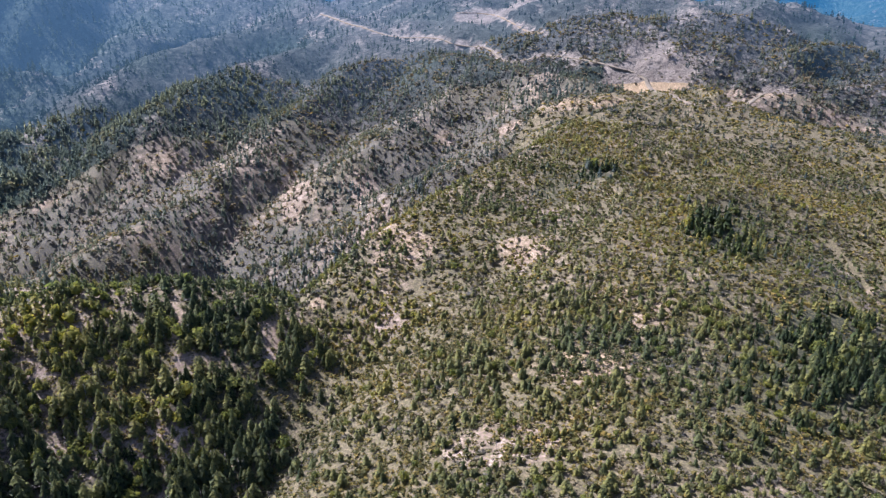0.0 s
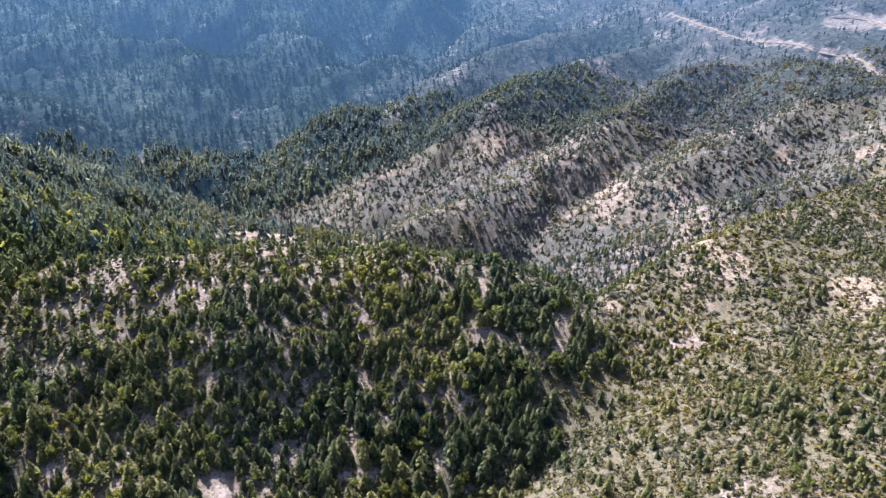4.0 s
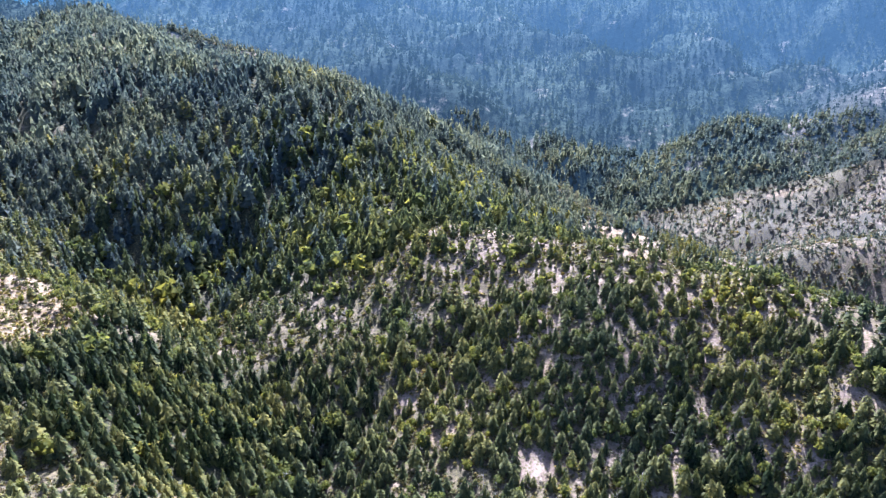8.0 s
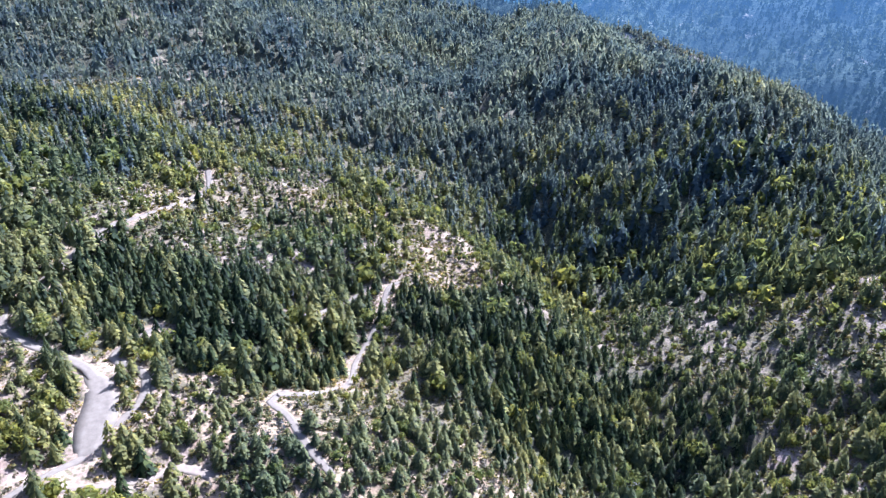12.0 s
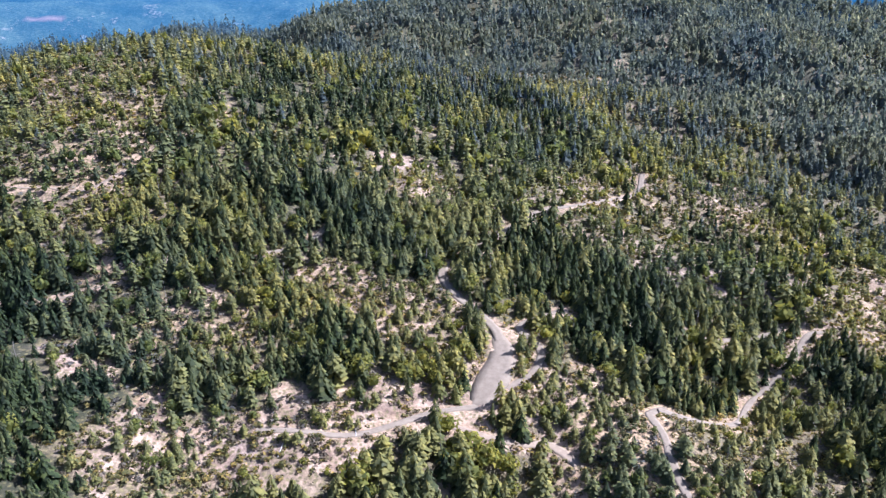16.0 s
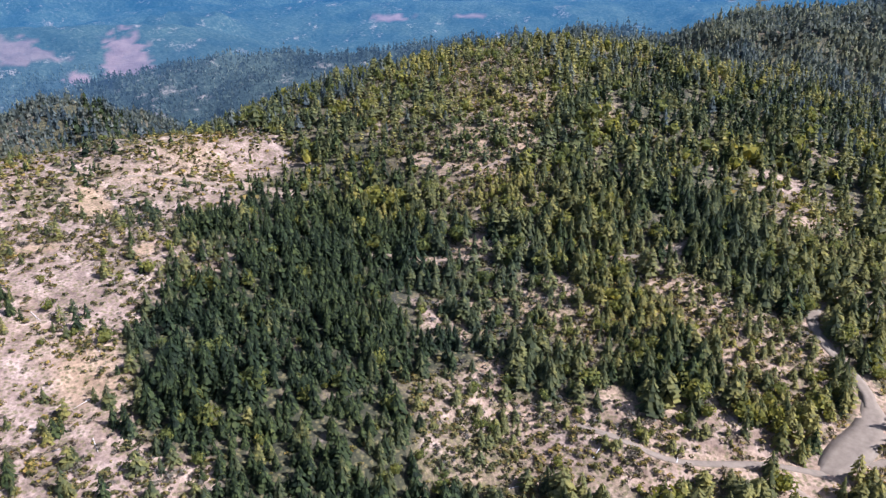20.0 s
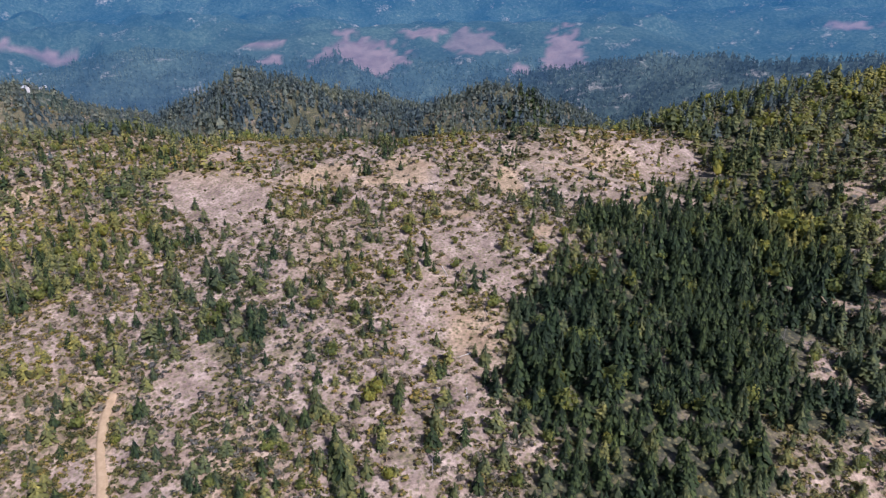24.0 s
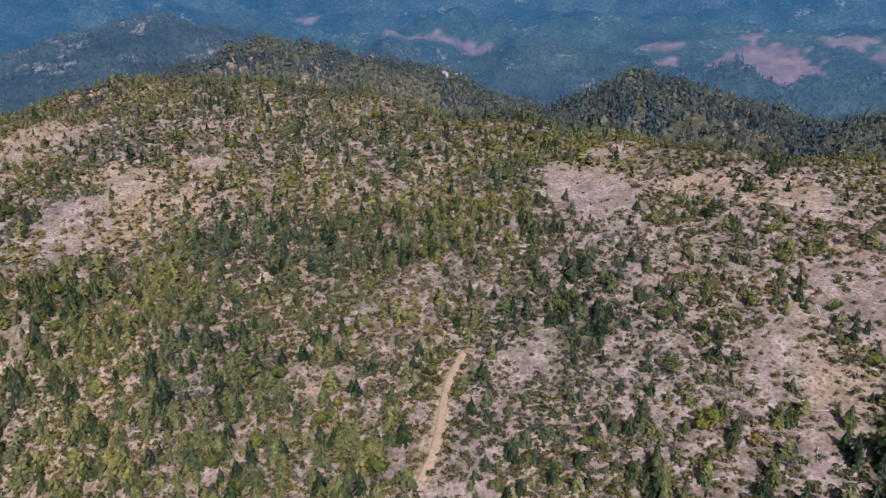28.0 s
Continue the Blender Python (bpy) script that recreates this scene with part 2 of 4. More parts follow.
# ridges: crest points (east, north, height), slope to the left and right of the crest's run, roundness of the crest,
# how far the flanks reach before they steepen, and the depth of the gullies that run down them
RIDGES = {
    "hill_east": ([(148, -183, 103), (221, -245, 102), (374, -361, 100), (575, -556, 98), (790, -770, 118)], 0.6, 0.5, 200, 165),
    "hill_edge": ([(423, -88, 64), (445, -123, 71), (477, -165, 83), (513, -224, 96), (563, -304, 100), (620, -403, 106), (683, -523, 112), (747, -665, 118), (781, -746, 120)], 0.95, 0.12, 10, 900, 0),
    "ridge_south": ([(656, -1623, 85), (891, -1448, 161), (1023, -1295, 216), (1069, -1217, 224), (1185, -1105, 230), (1358, -1023, 228), (1645, -950, 226), (2086, -843, 198)], 0.4, 0.26, 60, 900),
    "main_ridge": ([(781, -746, 118), (830, -737, 113), (972, -738, 117), (1118, -720, 121), (1267, -684, 126), (1387, -668, 123), (1629, -639, 150), (1901, -621, 181), (2182, -640, 215), (2511, -443, 255), (2644, -185, 262)], 0.5, 0.4, 30, 900, 10),
    "mountain_east": ([(2644, -185, 262), (2740, 240, 275), (2584, 941, 270), (2171, 1520, 262), (1736, 2068, 240)], 0.3, 0.42, 60, 1400),
    "mountain_spur_a": ([(2340, 1244, 255), (1827, 813, 75), (1457, 530, -44)], 0.42, 0.42, 60, 900, 26),
    "mountain_spur_b": ([(2680, 619, 260), (2048, 361, 85), (1600, 253, -50)], 0.42, 0.42, 60, 900, 26),
    "mountain_spur_c": ([(2030, 1703, 250), (1658, 1205, 125), (1414, 850, 39)], 0.42, 0.42, 60, 900, 26),
    "mountain_spur_d": ([(2511, -443, 250), (2141, -191, 110), (1830, -29, 30), (1598, 75, -30)], 0.42, 0.42, 50, 900, 24),
    "spur_one": ([(902, -730, 110), (875, -667, 94), (842, -575, 62), (817, -504, 51), (792, -428, 46)], 0.5, 0.5, 12, 900, 8),
    "spur_four": ([(1138, -708, 117), (1112, -634, 97), (1064, -532, 65), (1025, -452, 47), (990, -380, 25)], 0.5, 0.5, 12, 900, 9),
    "spur_two": ([(1387, -668, 121), (1387, -516, 98), (1296, -413, 66), (1217, -324, 44), (1134, -243, 10), (1093, -196, -6), (1025, -100, -33), (960, -21, -37), (900, 28, -42)], 0.55, 0.5, 14, 900, 12),
    "spur_three": ([(1901, -621, 178), (1854, -414, 133), (1806, -296, 122), (1722, -171, 100), (1598, -77, 68), (1500, -7, 35)], 0.5, 0.5, 16, 900, 14),
    "spur_five": ([(1629, -639, 148), (1624, -566, 131), (1562, -428, 111), (1487, -314, 101), (1403, -220, 81), (1341, -159, 65)], 0.5, 0.5, 14, 900, 11),
    "spur_six": ([(1492, 152, 10), (1398, 75, -1), (1300, 7, -18), (1199, -53, -39), (1148, -75, -43)], 0.5, 0.5, 12, 900, 9),
    "hill_low": ([(476, 254, 97), (474, 201, 98), (472, 148, 104), (467, 113, 111), (468, 80, 101), (470, 20, 101), (465, -20, 98), (458, -44, 97), (451, -63, 91), (433, -80, 83), (415, -91, 75)], 0.7, 0.39, 20, 900, 9),
    "dome": ([(861, 1228, 200), (741, 1007, 195), (660, 855, 184), (659, 765, 172), (684, 702, 171), (703, 639, 166), (697, 570, 157), (671, 505, 137), (634, 437, 111), (593, 372, 96), (539, 307, 89), (494, 253, 89)], 0.6, 0.42, 30, 900, 14),
    "back_ridge": ([(945, 1100, 173), (948, 947, 149), (964, 827, 126), (946, 738, 102), (929, 626, 73), (905, 532, 42), (915, 403, 13), (851, 293, -10), (820, 223, -11), (769, 131, 0), (718, 50, 9)], 0.62, 0.42, 20, 900, 10),
    "hill_north": ([(-461, 415, 181), (-460, 445, 195), (-442, 503, 211), (-408, 556, 222), (-365, 597, 235), (-307, 662, 226), (-259, 757, 199), (-193, 828, 189), (-99, 895, 188), (0, 960, 177)], 0.5, 0.28, 60, 500),
    "spur_near": ([(-244, 548, 194), (-106, 427, 140), (-37, 348, 118), (5, 310, 110), (52, 270, 107)], 0.4, 0.35, 30, 110),
    "near_edge": ([(-117, 440, 108), (-86, 431, 107), (-63, 420, 105), (-39, 383, 103), (-17, 350, 106), (7, 335, 109), (32, 313, 107), (49, 291, 104), (63, 273, 100), (68, 246, 94), (69, 230, 92)], 0.75, 0.2, 12, 80, 4),
    "apron_north": ([(-201, 195, 100), (-168, 231, 104), (-120, 258, 102), (-64, 278, 100)], 0.3, 0.3, 30, 80),
    "spur_roads": ([(-99, 895, 185), (46, 658, 152), (123, 577, 128), (155, 476, 110), (167, 385, 93)], 0.55, 0.45, 40, 200),
    "roads_edge": ([(133, 789, 110), (146, 705, 113), (202, 618, 111), (220, 537, 101), (239, 473, 95), (242, 403, 86), (198, 347, 83), (152, 304, 88)], 1.0, 0.25, 16, 110, 6),
    "ridge_north": ([(-650, 1126, 181), (-498, 1146, 195), (-313, 1210, 230), (-170, 1238, 244), (0, 1300, 255), (188, 1337, 254), (362, 1352, 238), (472, 1371, 230), (620, 1400, 226), (780, 1440, 216), (861, 1330, 204)], 0.4, 0.32, 60, 900),
    "plateau_west": ([(-460, 386, 175), (-481, 245, 184), (-502, 137, 179), (-559, 29, 177)], 0.19, 0.5, 60, 330),
    "slope_west": ([(-559, 29, 177), (-617, -65, 177), (-660, -233, 190), (-657, -420, 196), (-556, -518, 157), (-468, -599, 130)], 0.19, 0.5, 60, 380),
    "knoll_a": ([(-1025, 522, 89), (-1007, 442, 125), (-996, 363, 101)], 0.5, 0.5, 40, 900),
    "knoll_b": ([(-1105, 317, 94), (-1154, 245, 112), (-1197, 90, 132), (-1200, -21, 85)], 0.5, 0.5, 40, 900),
    "hill_west": ([(-1180, -219, 109), (-1217, -326, 140), (-1222, -445, 159), (-1178, -549, 181), (-1120, -660, 142)], 0.4, 0.4, 60, 900),
    "peak_west": ([(-2318, -937, 45), (-2173, -1131, 117), (-2035, -1272, 179), (-1919, -1441, 129), (-1755, -1637, 44)], 0.4, 0.4, 60, 900),
    "far_hill_a": ([(-2971, -418, -26), (-2944, -180, 21), (-2898, 101, -5)], 0.3, 0.3, 80, 900),
    "far_hill_b": ([(-3282, 345, 34), (-3299, 823, 62), (-3245, 1311, 80), (-2968, 1855, 68)], 0.3, 0.3, 80, 900),
    "far_hill_c": ([(-3637, 2100, 109), (-2970, 2970, 131), (-2100, 3637, 131), (-1113, 4153, 150)], 0.3, 0.3, 80, 900),
    "far_hill_d": ([(-3294, -2764, 60), (-4080, -1648, 69), (-4383, -383, 69)], 0.3, 0.3, 80, 900),
    "ridge_far": ([(-1819, 1050, 50), (-1638, 1147, 86), (-1449, 1229, 96), (-1235, 1377, 108), (-1007, 1492, 144), (-761, 1631, 160)], 0.35, 0.35, 60, 900),
}
NAMES = list(RIDGES)


def crest_drop(x, y, crest, left, right, soft, reach, flutes=0):
    """Height of one ridge's flanks at the places x, y."""
    best, run = np.full(x.shape, -1e6), 0.0
    along, away = np.zeros(x.shape), np.zeros(x.shape)
    for (ax, ay, az), (bx, by, bz) in zip(crest, crest[1:]):
        dx, dy = bx - ax, by - ay
        length = math.hypot(dx, dy)
        t = np.clip(((x - ax) * dx + (y - ay) * dy) / (dx * dx + dy * dy), 0, 1)
        ex, ey = x - ax - t * dx, y - ay - t * dy
        d = np.hypot(ex, ey)
        side = (dx * ey - dy * ex) / (length * np.maximum(d, 1e-6))
        slope = left + (right - left) * (0.5 - 0.5 * side)
        fall = slope * (np.sqrt(d * d + soft * soft) - soft) + 0.5 * np.maximum(d - reach, 0)
        height = az + t * (bz - az) - fall
        w = height > best
        best = np.where(w, height, best)
        if flutes:
            along, away = np.where(w, run + t * length, along), np.where(w, d * np.sign(side), away)
        run += length
    if flutes:
        seed = int(abs(crest[0][0])) % 97
        ribs = np.abs(fbm(along + 0.3 * away + 25 * fbm(x, y, 90, seed + 3, 2), away * 0.3, 110, seed, 3))
        best = best - flutes * step(np.abs(away), 10, 90) * (1 - 2.6 * np.minimum(ribs, 0.5))
    return best


def land(x, y, zones=False):
    r = np.hypot(x, y)
    sway = 4 + 14 * step(r, 2000, 2600)
    wx, wy = x + sway * fbm(x, y, 150, 5), y + sway * fbm(x, y, 150, 15)
    floor = -150 + 0.10 * np.maximum(r - 2500, 0) + (95 - 190 * np.abs(fbm(x, y, 1300, 40, 4))) * step(r, 2000, 3000) + 0.22 * np.maximum(r - 4300, 0)
    stack = np.stack([floor] + [crest_drop(wx, wy, *RIDGES[n]) for n in NAMES])
    top = stack.max(0)
    soft = 3.5 + 5.5 * step(r, 1800, 2400)
    z = top + soft * np.log(np.exp((stack - top) / soft).sum(0)) - soft * 0.35
    zone = stack.argmax(0) - 1
    fluted = np.array([len(RIDGES[n]) > 5 for n in NAMES] + [False])[zone]
    gullies = np.abs(fbm(x, y, 130, 70, 3))
    z = z + np.where(fluted, 0.25, 1) * (7.0 - 17.0 * gullies) * step(r, 250, 500) * (0.5 + 1.0 * step(r, 600, 1000)) + 1.5 * fbm(x, y, 30, 80, 2)
    wild = [0, 1 + NAMES.index("mountain_east")]
    lead = stack[wild].max(0) - np.delete(stack, wild, 0).max(0)
    z = z + (42 - 125 * np.abs(fbm(x, y, 520, 90, 4))) * step(r, 1350, 2000) * step(lead, 0, 60)
    if zones:
        return z, zone
    return z


# ---- roads ----
# kind, width, way (east, north)
ROADS = {
    "gravel_road": ("road", 5.4, [(-14, 310), (-19, 325), (-29, 335), (-41, 344), (-52, 362), (-50, 379), (-36, 402), (-19, 436), (1, 480), (20, 492), (45, 523), (76, 563), (84, 597)]),
    "loop_road": ("road", 4.6, [(-11, 286), (0, 298), (5, 316), (-1, 327), (-8, 334), (4, 349), (17, 361)]),
    "lower_road": ("road", 3.6, [(-18, 274), (-41, 261), (-58, 247), (-75, 236), (-96, 233), (-110, 230)]),
    "bench_track": ("track", 4.5, [(-32, 256), (-16, 255), (-1, 258), (11, 262), (22, 254)]),
    "gully_road": ("road", 4.6, [(66, 302), (56, 293), (60, 276), (62, 254), (67, 235)]),
    "hook_road": ("road", 3.8, [(178, 408), (166, 408), (153, 390), (136, 366), (117, 344), (102, 314), (79, 300), (61, 298)]),
    "spur_road": ("road", 5, [(49, 364), (87, 374), (106, 381), (120, 389), (136, 401), (151, 413)]),
    "hillside_road": ("road", 4.2, [(-148, 340), (-136, 348), (-125, 361), (-123, 375)]),
    "hillside_track": ("track", 2.6, [(-263, 269), (-252, 276), (-232, 283), (-209, 299)]),
    "gravel_pad": ("road", 14, [(-23, 272), (-20, 283), (-16, 296), (-14, 309), (-18, 323)]),
    "upper_track": ("track", 3, [(-312, 362), (-287, 369), (-265, 370), (-255, 395), (-237, 424)]),
    "saddle_track": ("track", 5, [(-434, 218), (-419, 241), (-397, 260), (-380, 281), (-355, 291)]),
    "dirt_trail": ("trail", 3.6, [(-286, -47), (-270, -50), (-252, -50), (-235, -48), (-220, -49), (-213, -51)]),
    "ridge_road": ("road", 7.9, [(1838, -611), (1610, -642), (1465, -703), (1356, -730), (1292, -761), (1148, -738), (1126, -800), (1047, -818), (970, -845), (921, -867), (730, -762), (698, -804), (729, -863), (780, -987), (745, -1010)]),
    "ridge_fork": ("track", 7.9, [(1482, -812), (1431, -870), (1293, -855), (1185, -845)]),
}


def smooth_way(points, gap):
    """Points at even gaps along a curve through the given ones."""
    p = [np.array(q, float) for q in points]
    p = [2 * p[0] - p[1]] + p + [2 * p[-1] - p[-2]]
    out = []
    for a, b, c, d in zip(p, p[1:], p[2:], p[3:]):
        n = max(2, int(np.linalg.norm(c - b) / gap))
        for t in np.arange(n) / n:
            out.append(0.5 * (2 * b + (c - a) * t + (2 * a - 5 * b + 4 * c - d) * t * t + (3 * b - a - 3 * c + d) * t ** 3))
    out.append(p[-2])
    return np.array(out)


WAYS = {}
for name, (kind, width, points) in ROADS.items():
    way = smooth_way(points, 14.0 if name.startswith("ridge") else 5.0)
    h = land(way[:, 0], way[:, 1])
    for _ in range(6):
        h[1:-1] = (h[:-2] + h[1:-1] * 2 + h[2:]) / 4
    WAYS[name] = (way, h, width)


def near_road(x, y):
    """Distance beyond the nearest road's edge, and that road's height."""
    far, level = np.full(x.shape, 1e3), np.zeros(x.shape)
    for way, h, width in WAYS.values():
        lo, hi = way.min(0) - 30, way.max(0) + 30
        k = np.where((x > lo[0]) & (x < hi[0]) & (y > lo[1]) & (y < hi[1]))[0]
        if not len(k):
            continue
        px, py = x[k], y[k]
        best, lv = np.full(len(k), 1e3), np.zeros(len(k))
        for (ax, ay), (bx, by), ha, hb in zip(way, way[1:], h, h[1:]):
            dx, dy = bx - ax, by - ay
            t = np.clip(((px - ax) * dx + (py - ay) * dy) / (dx * dx + dy * dy + 1e-9), 0, 1)
            d = np.hypot(px - ax - t * dx, py - ay - t * dy)
            w = d < best
            best[w], lv[w] = d[w], (ha + t * (hb - ha))[w]
        best = best - width / 2
        w = best < far[k]
        far[k[w]], level[k[w]] = best[w], lv[w]
    return far, level


def graded(x, y):
    """The land with its roads cut in, the ridge that rules each place, and the distance to a road."""
    z, zone = land(x, y, True)
    far, level = near_road(x, y)
    w = 1 - step(far, 1.0, 9.0)
    return z * (1 - w) + level * w, zone, far


# ---- what grows where ----
# fir, pine, broadleaf, dead and shrub shares, bareness, rust, height of the trees
COVER = {
    "hill_east": (0.06, 0.40, 0.07, 0.06, 1.4, 0.02, 0.3, 5.8),
    "hill_edge": (0.06, 0.42, 0.10, 0.05, 1.4, 0.0, 0.35, 5.8),
    "ridge_south": (0.14, 0.45, 0.0, 0.28, 0.8, 0.12, 0.05, 9),
    "main_ridge": (0.5, 0.16, 0.0, 0.2, 0.8, 0.08, 0.0, 9),
    "mountain_east": (0.88, 0.1, 0.0, 0.0, 0.2, 0.0, 0.0, 17),
    "mountain_spur_a": (0.88, 0.1, 0.0, 0.0, 0.2, 0.0, 0.0, 17),
    "mountain_spur_b": (0.88, 0.1, 0.0, 0.0, 0.2, 0.0, 0.0, 17),
    "mountain_spur_c": (0.88, 0.1, 0.0, 0.0, 0.2, 0.0, 0.0, 17),
    "mountain_spur_d": (0.7, 0.2, 0.0, 0.1, 0.2, 0.05, 0.0, 14),
    "spur_one": (0.36, 0.22, 0.0, 0.3, 0.9, 0.1, 0.0, 9),
    "spur_four": (0.36, 0.22, 0.0, 0.3, 0.9, 0.1, 0.0, 9),
    "spur_two": (0.36, 0.22, 0.0, 0.3, 0.9, 0.1, 0.0, 9),
    "spur_six": (0.36, 0.22, 0.0, 0.3, 0.9, 0.1, 0.0, 9),
    "spur_five": (0.36, 0.22, 0.0, 0.3, 0.9, 0.1, 0.0, 9),
    "spur_three": (0.36, 0.22, 0.0, 0.3, 0.9, 0.1, 0.0, 9),
    "hill_low": (0.36, 0.28, 0.12, 0.12, 0.9, 0.28, 0.1, 10.5),
    "dome": (0.84, 0.05, 0.11, 0.03, 0.1, 0.0, 0.0, 19),
    "back_ridge": (0.35, 0.45, 0.0, 0.15, 0.4, 0.2, 0.0, 13),
    "hill_north": (0.44, 0.34, 0.16, 0.02, 0.6, 0.08, 0.45, 13),
    "spur_near": (0.10, 0.48, 0.14, 0.03, 0.9, 0.34, 0.95, 8.5),
    "near_edge": (0.06, 0.48, 0.10, 0.03, 1.0, 0.34, 0.95, 7.5),
    "apron_north": (0.18, 0.36, 0.2, 0.05, 0.9, 0.3, 0.95, 7.5),
    "spur_roads": (0.46, 0.26, 0.14, 0.04, 0.7, 0.18, 0.5, 13),
    "roads_edge": (0.46, 0.26, 0.14, 0.04, 0.7, 0.18, 0.5, 13),
    "ridge_north": (0.95, 0.05, 0.04, 0.0, 0.2, 0.0, 0.0, 17),
    "plateau_west": (0.12, 0.08, 0.02, 0.06, 0.85, 0.60, 0.1, 8),
    "slope_west": (0.16, 0.24, 0.03, 0.2, 1.2, 0.5, 0.3, 8.5),
    "knoll_a": (0.85, 0.12, 0.0, 0.0, 0.1, 0.0, 0.0, 15),
    "knoll_b": (0.85, 0.12, 0.0, 0.0, 0.1, 0.0, 0.0, 15),
    "hill_west": (0.6, 0.3, 0.0, 0.03, 0.2, 0.08, 0.0, 13),
    "peak_west": (0.8, 0.1, 0.0, 0.0, 0.2, 0.08, 0.0, 13),
    "far_hill_a": (0.8, 0.1, 0.0, 0.0, 0.2, 0.0, 0.0, 15),
    "far_hill_b": (0.8, 0.1, 0.0, 0.0, 0.2, 0.0, 0.0, 15),
    "far_hill_c": (0.8, 0.1, 0.0, 0.0, 0.2, 0.0, 0.0, 15),
    "far_hill_d": (0.8, 0.1, 0.0, 0.0, 0.2, 0.0, 0.0, 15),
    "ridge_far": (0.9, 0.08, 0.0, 0.0, 0.1, 0.0, 0.0, 17),
    "floor": (0.78, 0.12, 0.02, 0.0, 0.2, 0.0, 0.0, 17),
}
# stretches of their own: kind, east, north, half width, half length, turn, strength
EAST_STRETCHES = [
    ("rust", 928, -910, 63, 101, -134, 0.9), ("bare", 396, -169, 16, 9, -113, 1), ("bare", 402, -142, 7, 6, -110, 0.9),
    ("bare", 469, -224, 15, 25, -115, 0.7), ("bare", 401, -87, 7, 27, -102, 0.9), ("bare", 509, -212, 10, 6, -113, 0.8),
    ("rust", 424, -305, 27, 36, -126, 0.45), ("rust", 296, -285, 29, 34, -134, 0.4), ("bare", 253, -227, 25, 28, -132, 0.45),
    ("bare", 226, -153, 30, 22, -124, 0.4), ("fir", 377, -451, 30, 43, -140, 1), ("fir", 547, -466, 33, 33, -130, 0.9),
    ("fir", 209, -378, 42, 99, -151, 0.75), ("bare", 446, -132, 6, 9, -106, 0.8),
]
SPURS_STRETCHES = [
    ("bare", 1012, -276, 21, 78, -105, 0.52), ("bare", 1253, -112, 37, 82, -95, 0.36), ("bare", 1197, -126, 24, 34, -96, 0.33),
    ("bare", 918, -349, 12, 44, -111, 0.45), ("bare", 985, -521, 24, 19, -118, 0.45), ("bare", 905, -586, 24, 19, -123, 0.45),
    ("bare", 803, -703, 52, 22, -131, 0.39), ("bare", 670, -1026, 69, 20, -147, 0.45), ("bare", 851, -649, 26, 22, -127, 0.39),
    ("bare", 1223, 59, 22, 9, -87, 0.59), ("bare", 1434, 66, 25, 70, -87, 0.45), ("rust", 1418, -863, 79, 30, -121, 0.7),
    ("fir", 2213, 62, 123, 260, -88, 0.8),
]
LOW_STRETCHES = [
    ("rust", 778, 209, 38, 43, -75, 0.68), ("rust", 467, 101, 16, 14, -78, 0.58), ("bare", 422, 34, 16, 18, -85, 0.65),
    ("bare", 416, 145, 5, 23, -71, 0.58), ("bare", 396, 20, 9, 9, -87, 0.5), ("bare", 711, 42, 18, 15, -87, 0.65),
    ("bare", 360, 31, 4, 13, -85, 0.58), ("bare", 368, 83, 3, 14, -77, 0.5), ("bare", 402, -38, 8, 12, -95, 0.5),
    ("bare", 345, -20, 9, 24, -93, 0.36), ("bare", 312, 201, 8, 6, -57, 0.65), ("bare", 295, 165, 16, 5, -61, 0.65),
    ("bare", 298, 106, 10, 6, -70, 0.65), ("bare", 310, 56, 6, 4, -80, 0.58),
]
NORTH_STRETCHES = [
    ("bare", 319, 198, 9, 8, -58, 0.8), ("bare", 295, 110, 12, 10, -70, 0.8), ("bare", 133, 701, 13, 12, -11, 1),
    ("bare", 159, 662, 20, 8, -13, 0.6), ("bare", 235, 476, 17, 22, -26, 0.6), ("grey", 456, 805, 26, 11, -30, 0.9),
    ("bare", 115, 433, 12, 6, -15, 0.6), ("bare", 36, 278, 24, 14, -7, 0.5), ("bare", -105, 493, 25, 22, 12, 0.7),
    ("bare", -65, 450, 20, 21, 8, 0.8), ("bare", -70, 416, 14, 4, 10, 0.7), ("bare", -106, 341, 25, 9, 17, 0.75),
    ("bare", -163, 301, 12, 8, 29, 0.9), ("bare", 28, 315, 10, 6, -5, 0.8),
]
NEAR_STRETCHES = [
    ("rust", -221, 305, 13, 10, 36, 0.85), ("bare", -197, 315, 16, 4, 32, 0.6), ("rust", -163, 228, 12, 5, 36, 0.9),
    ("bare", -136, 212, 17, 11, 33, 0.7), ("bare", -109, 216, 14, 8, 27, 0.8), ("bare", -76, 226, 17, 7, 19, 0.85),
    ("rust", -254, 409, 9, 4, 32, 0.9), ("rust", -286, 377, 17, 5, 37, 0.9), ("rust", -230, 487, 6, 9, 25, 0.8),
    ("bare", 114, 424, 15, 12, -15, 0.5), ("bare", -180, 243, 4, 9, 37, 0.7), ("bare", -213, 170, 7, 7, 51, 0.7),
    ("bare", 32, 276, 16, 18, -7, 0.5), ("rust", -20, 292, 14, 21, 4, 0.5),
]
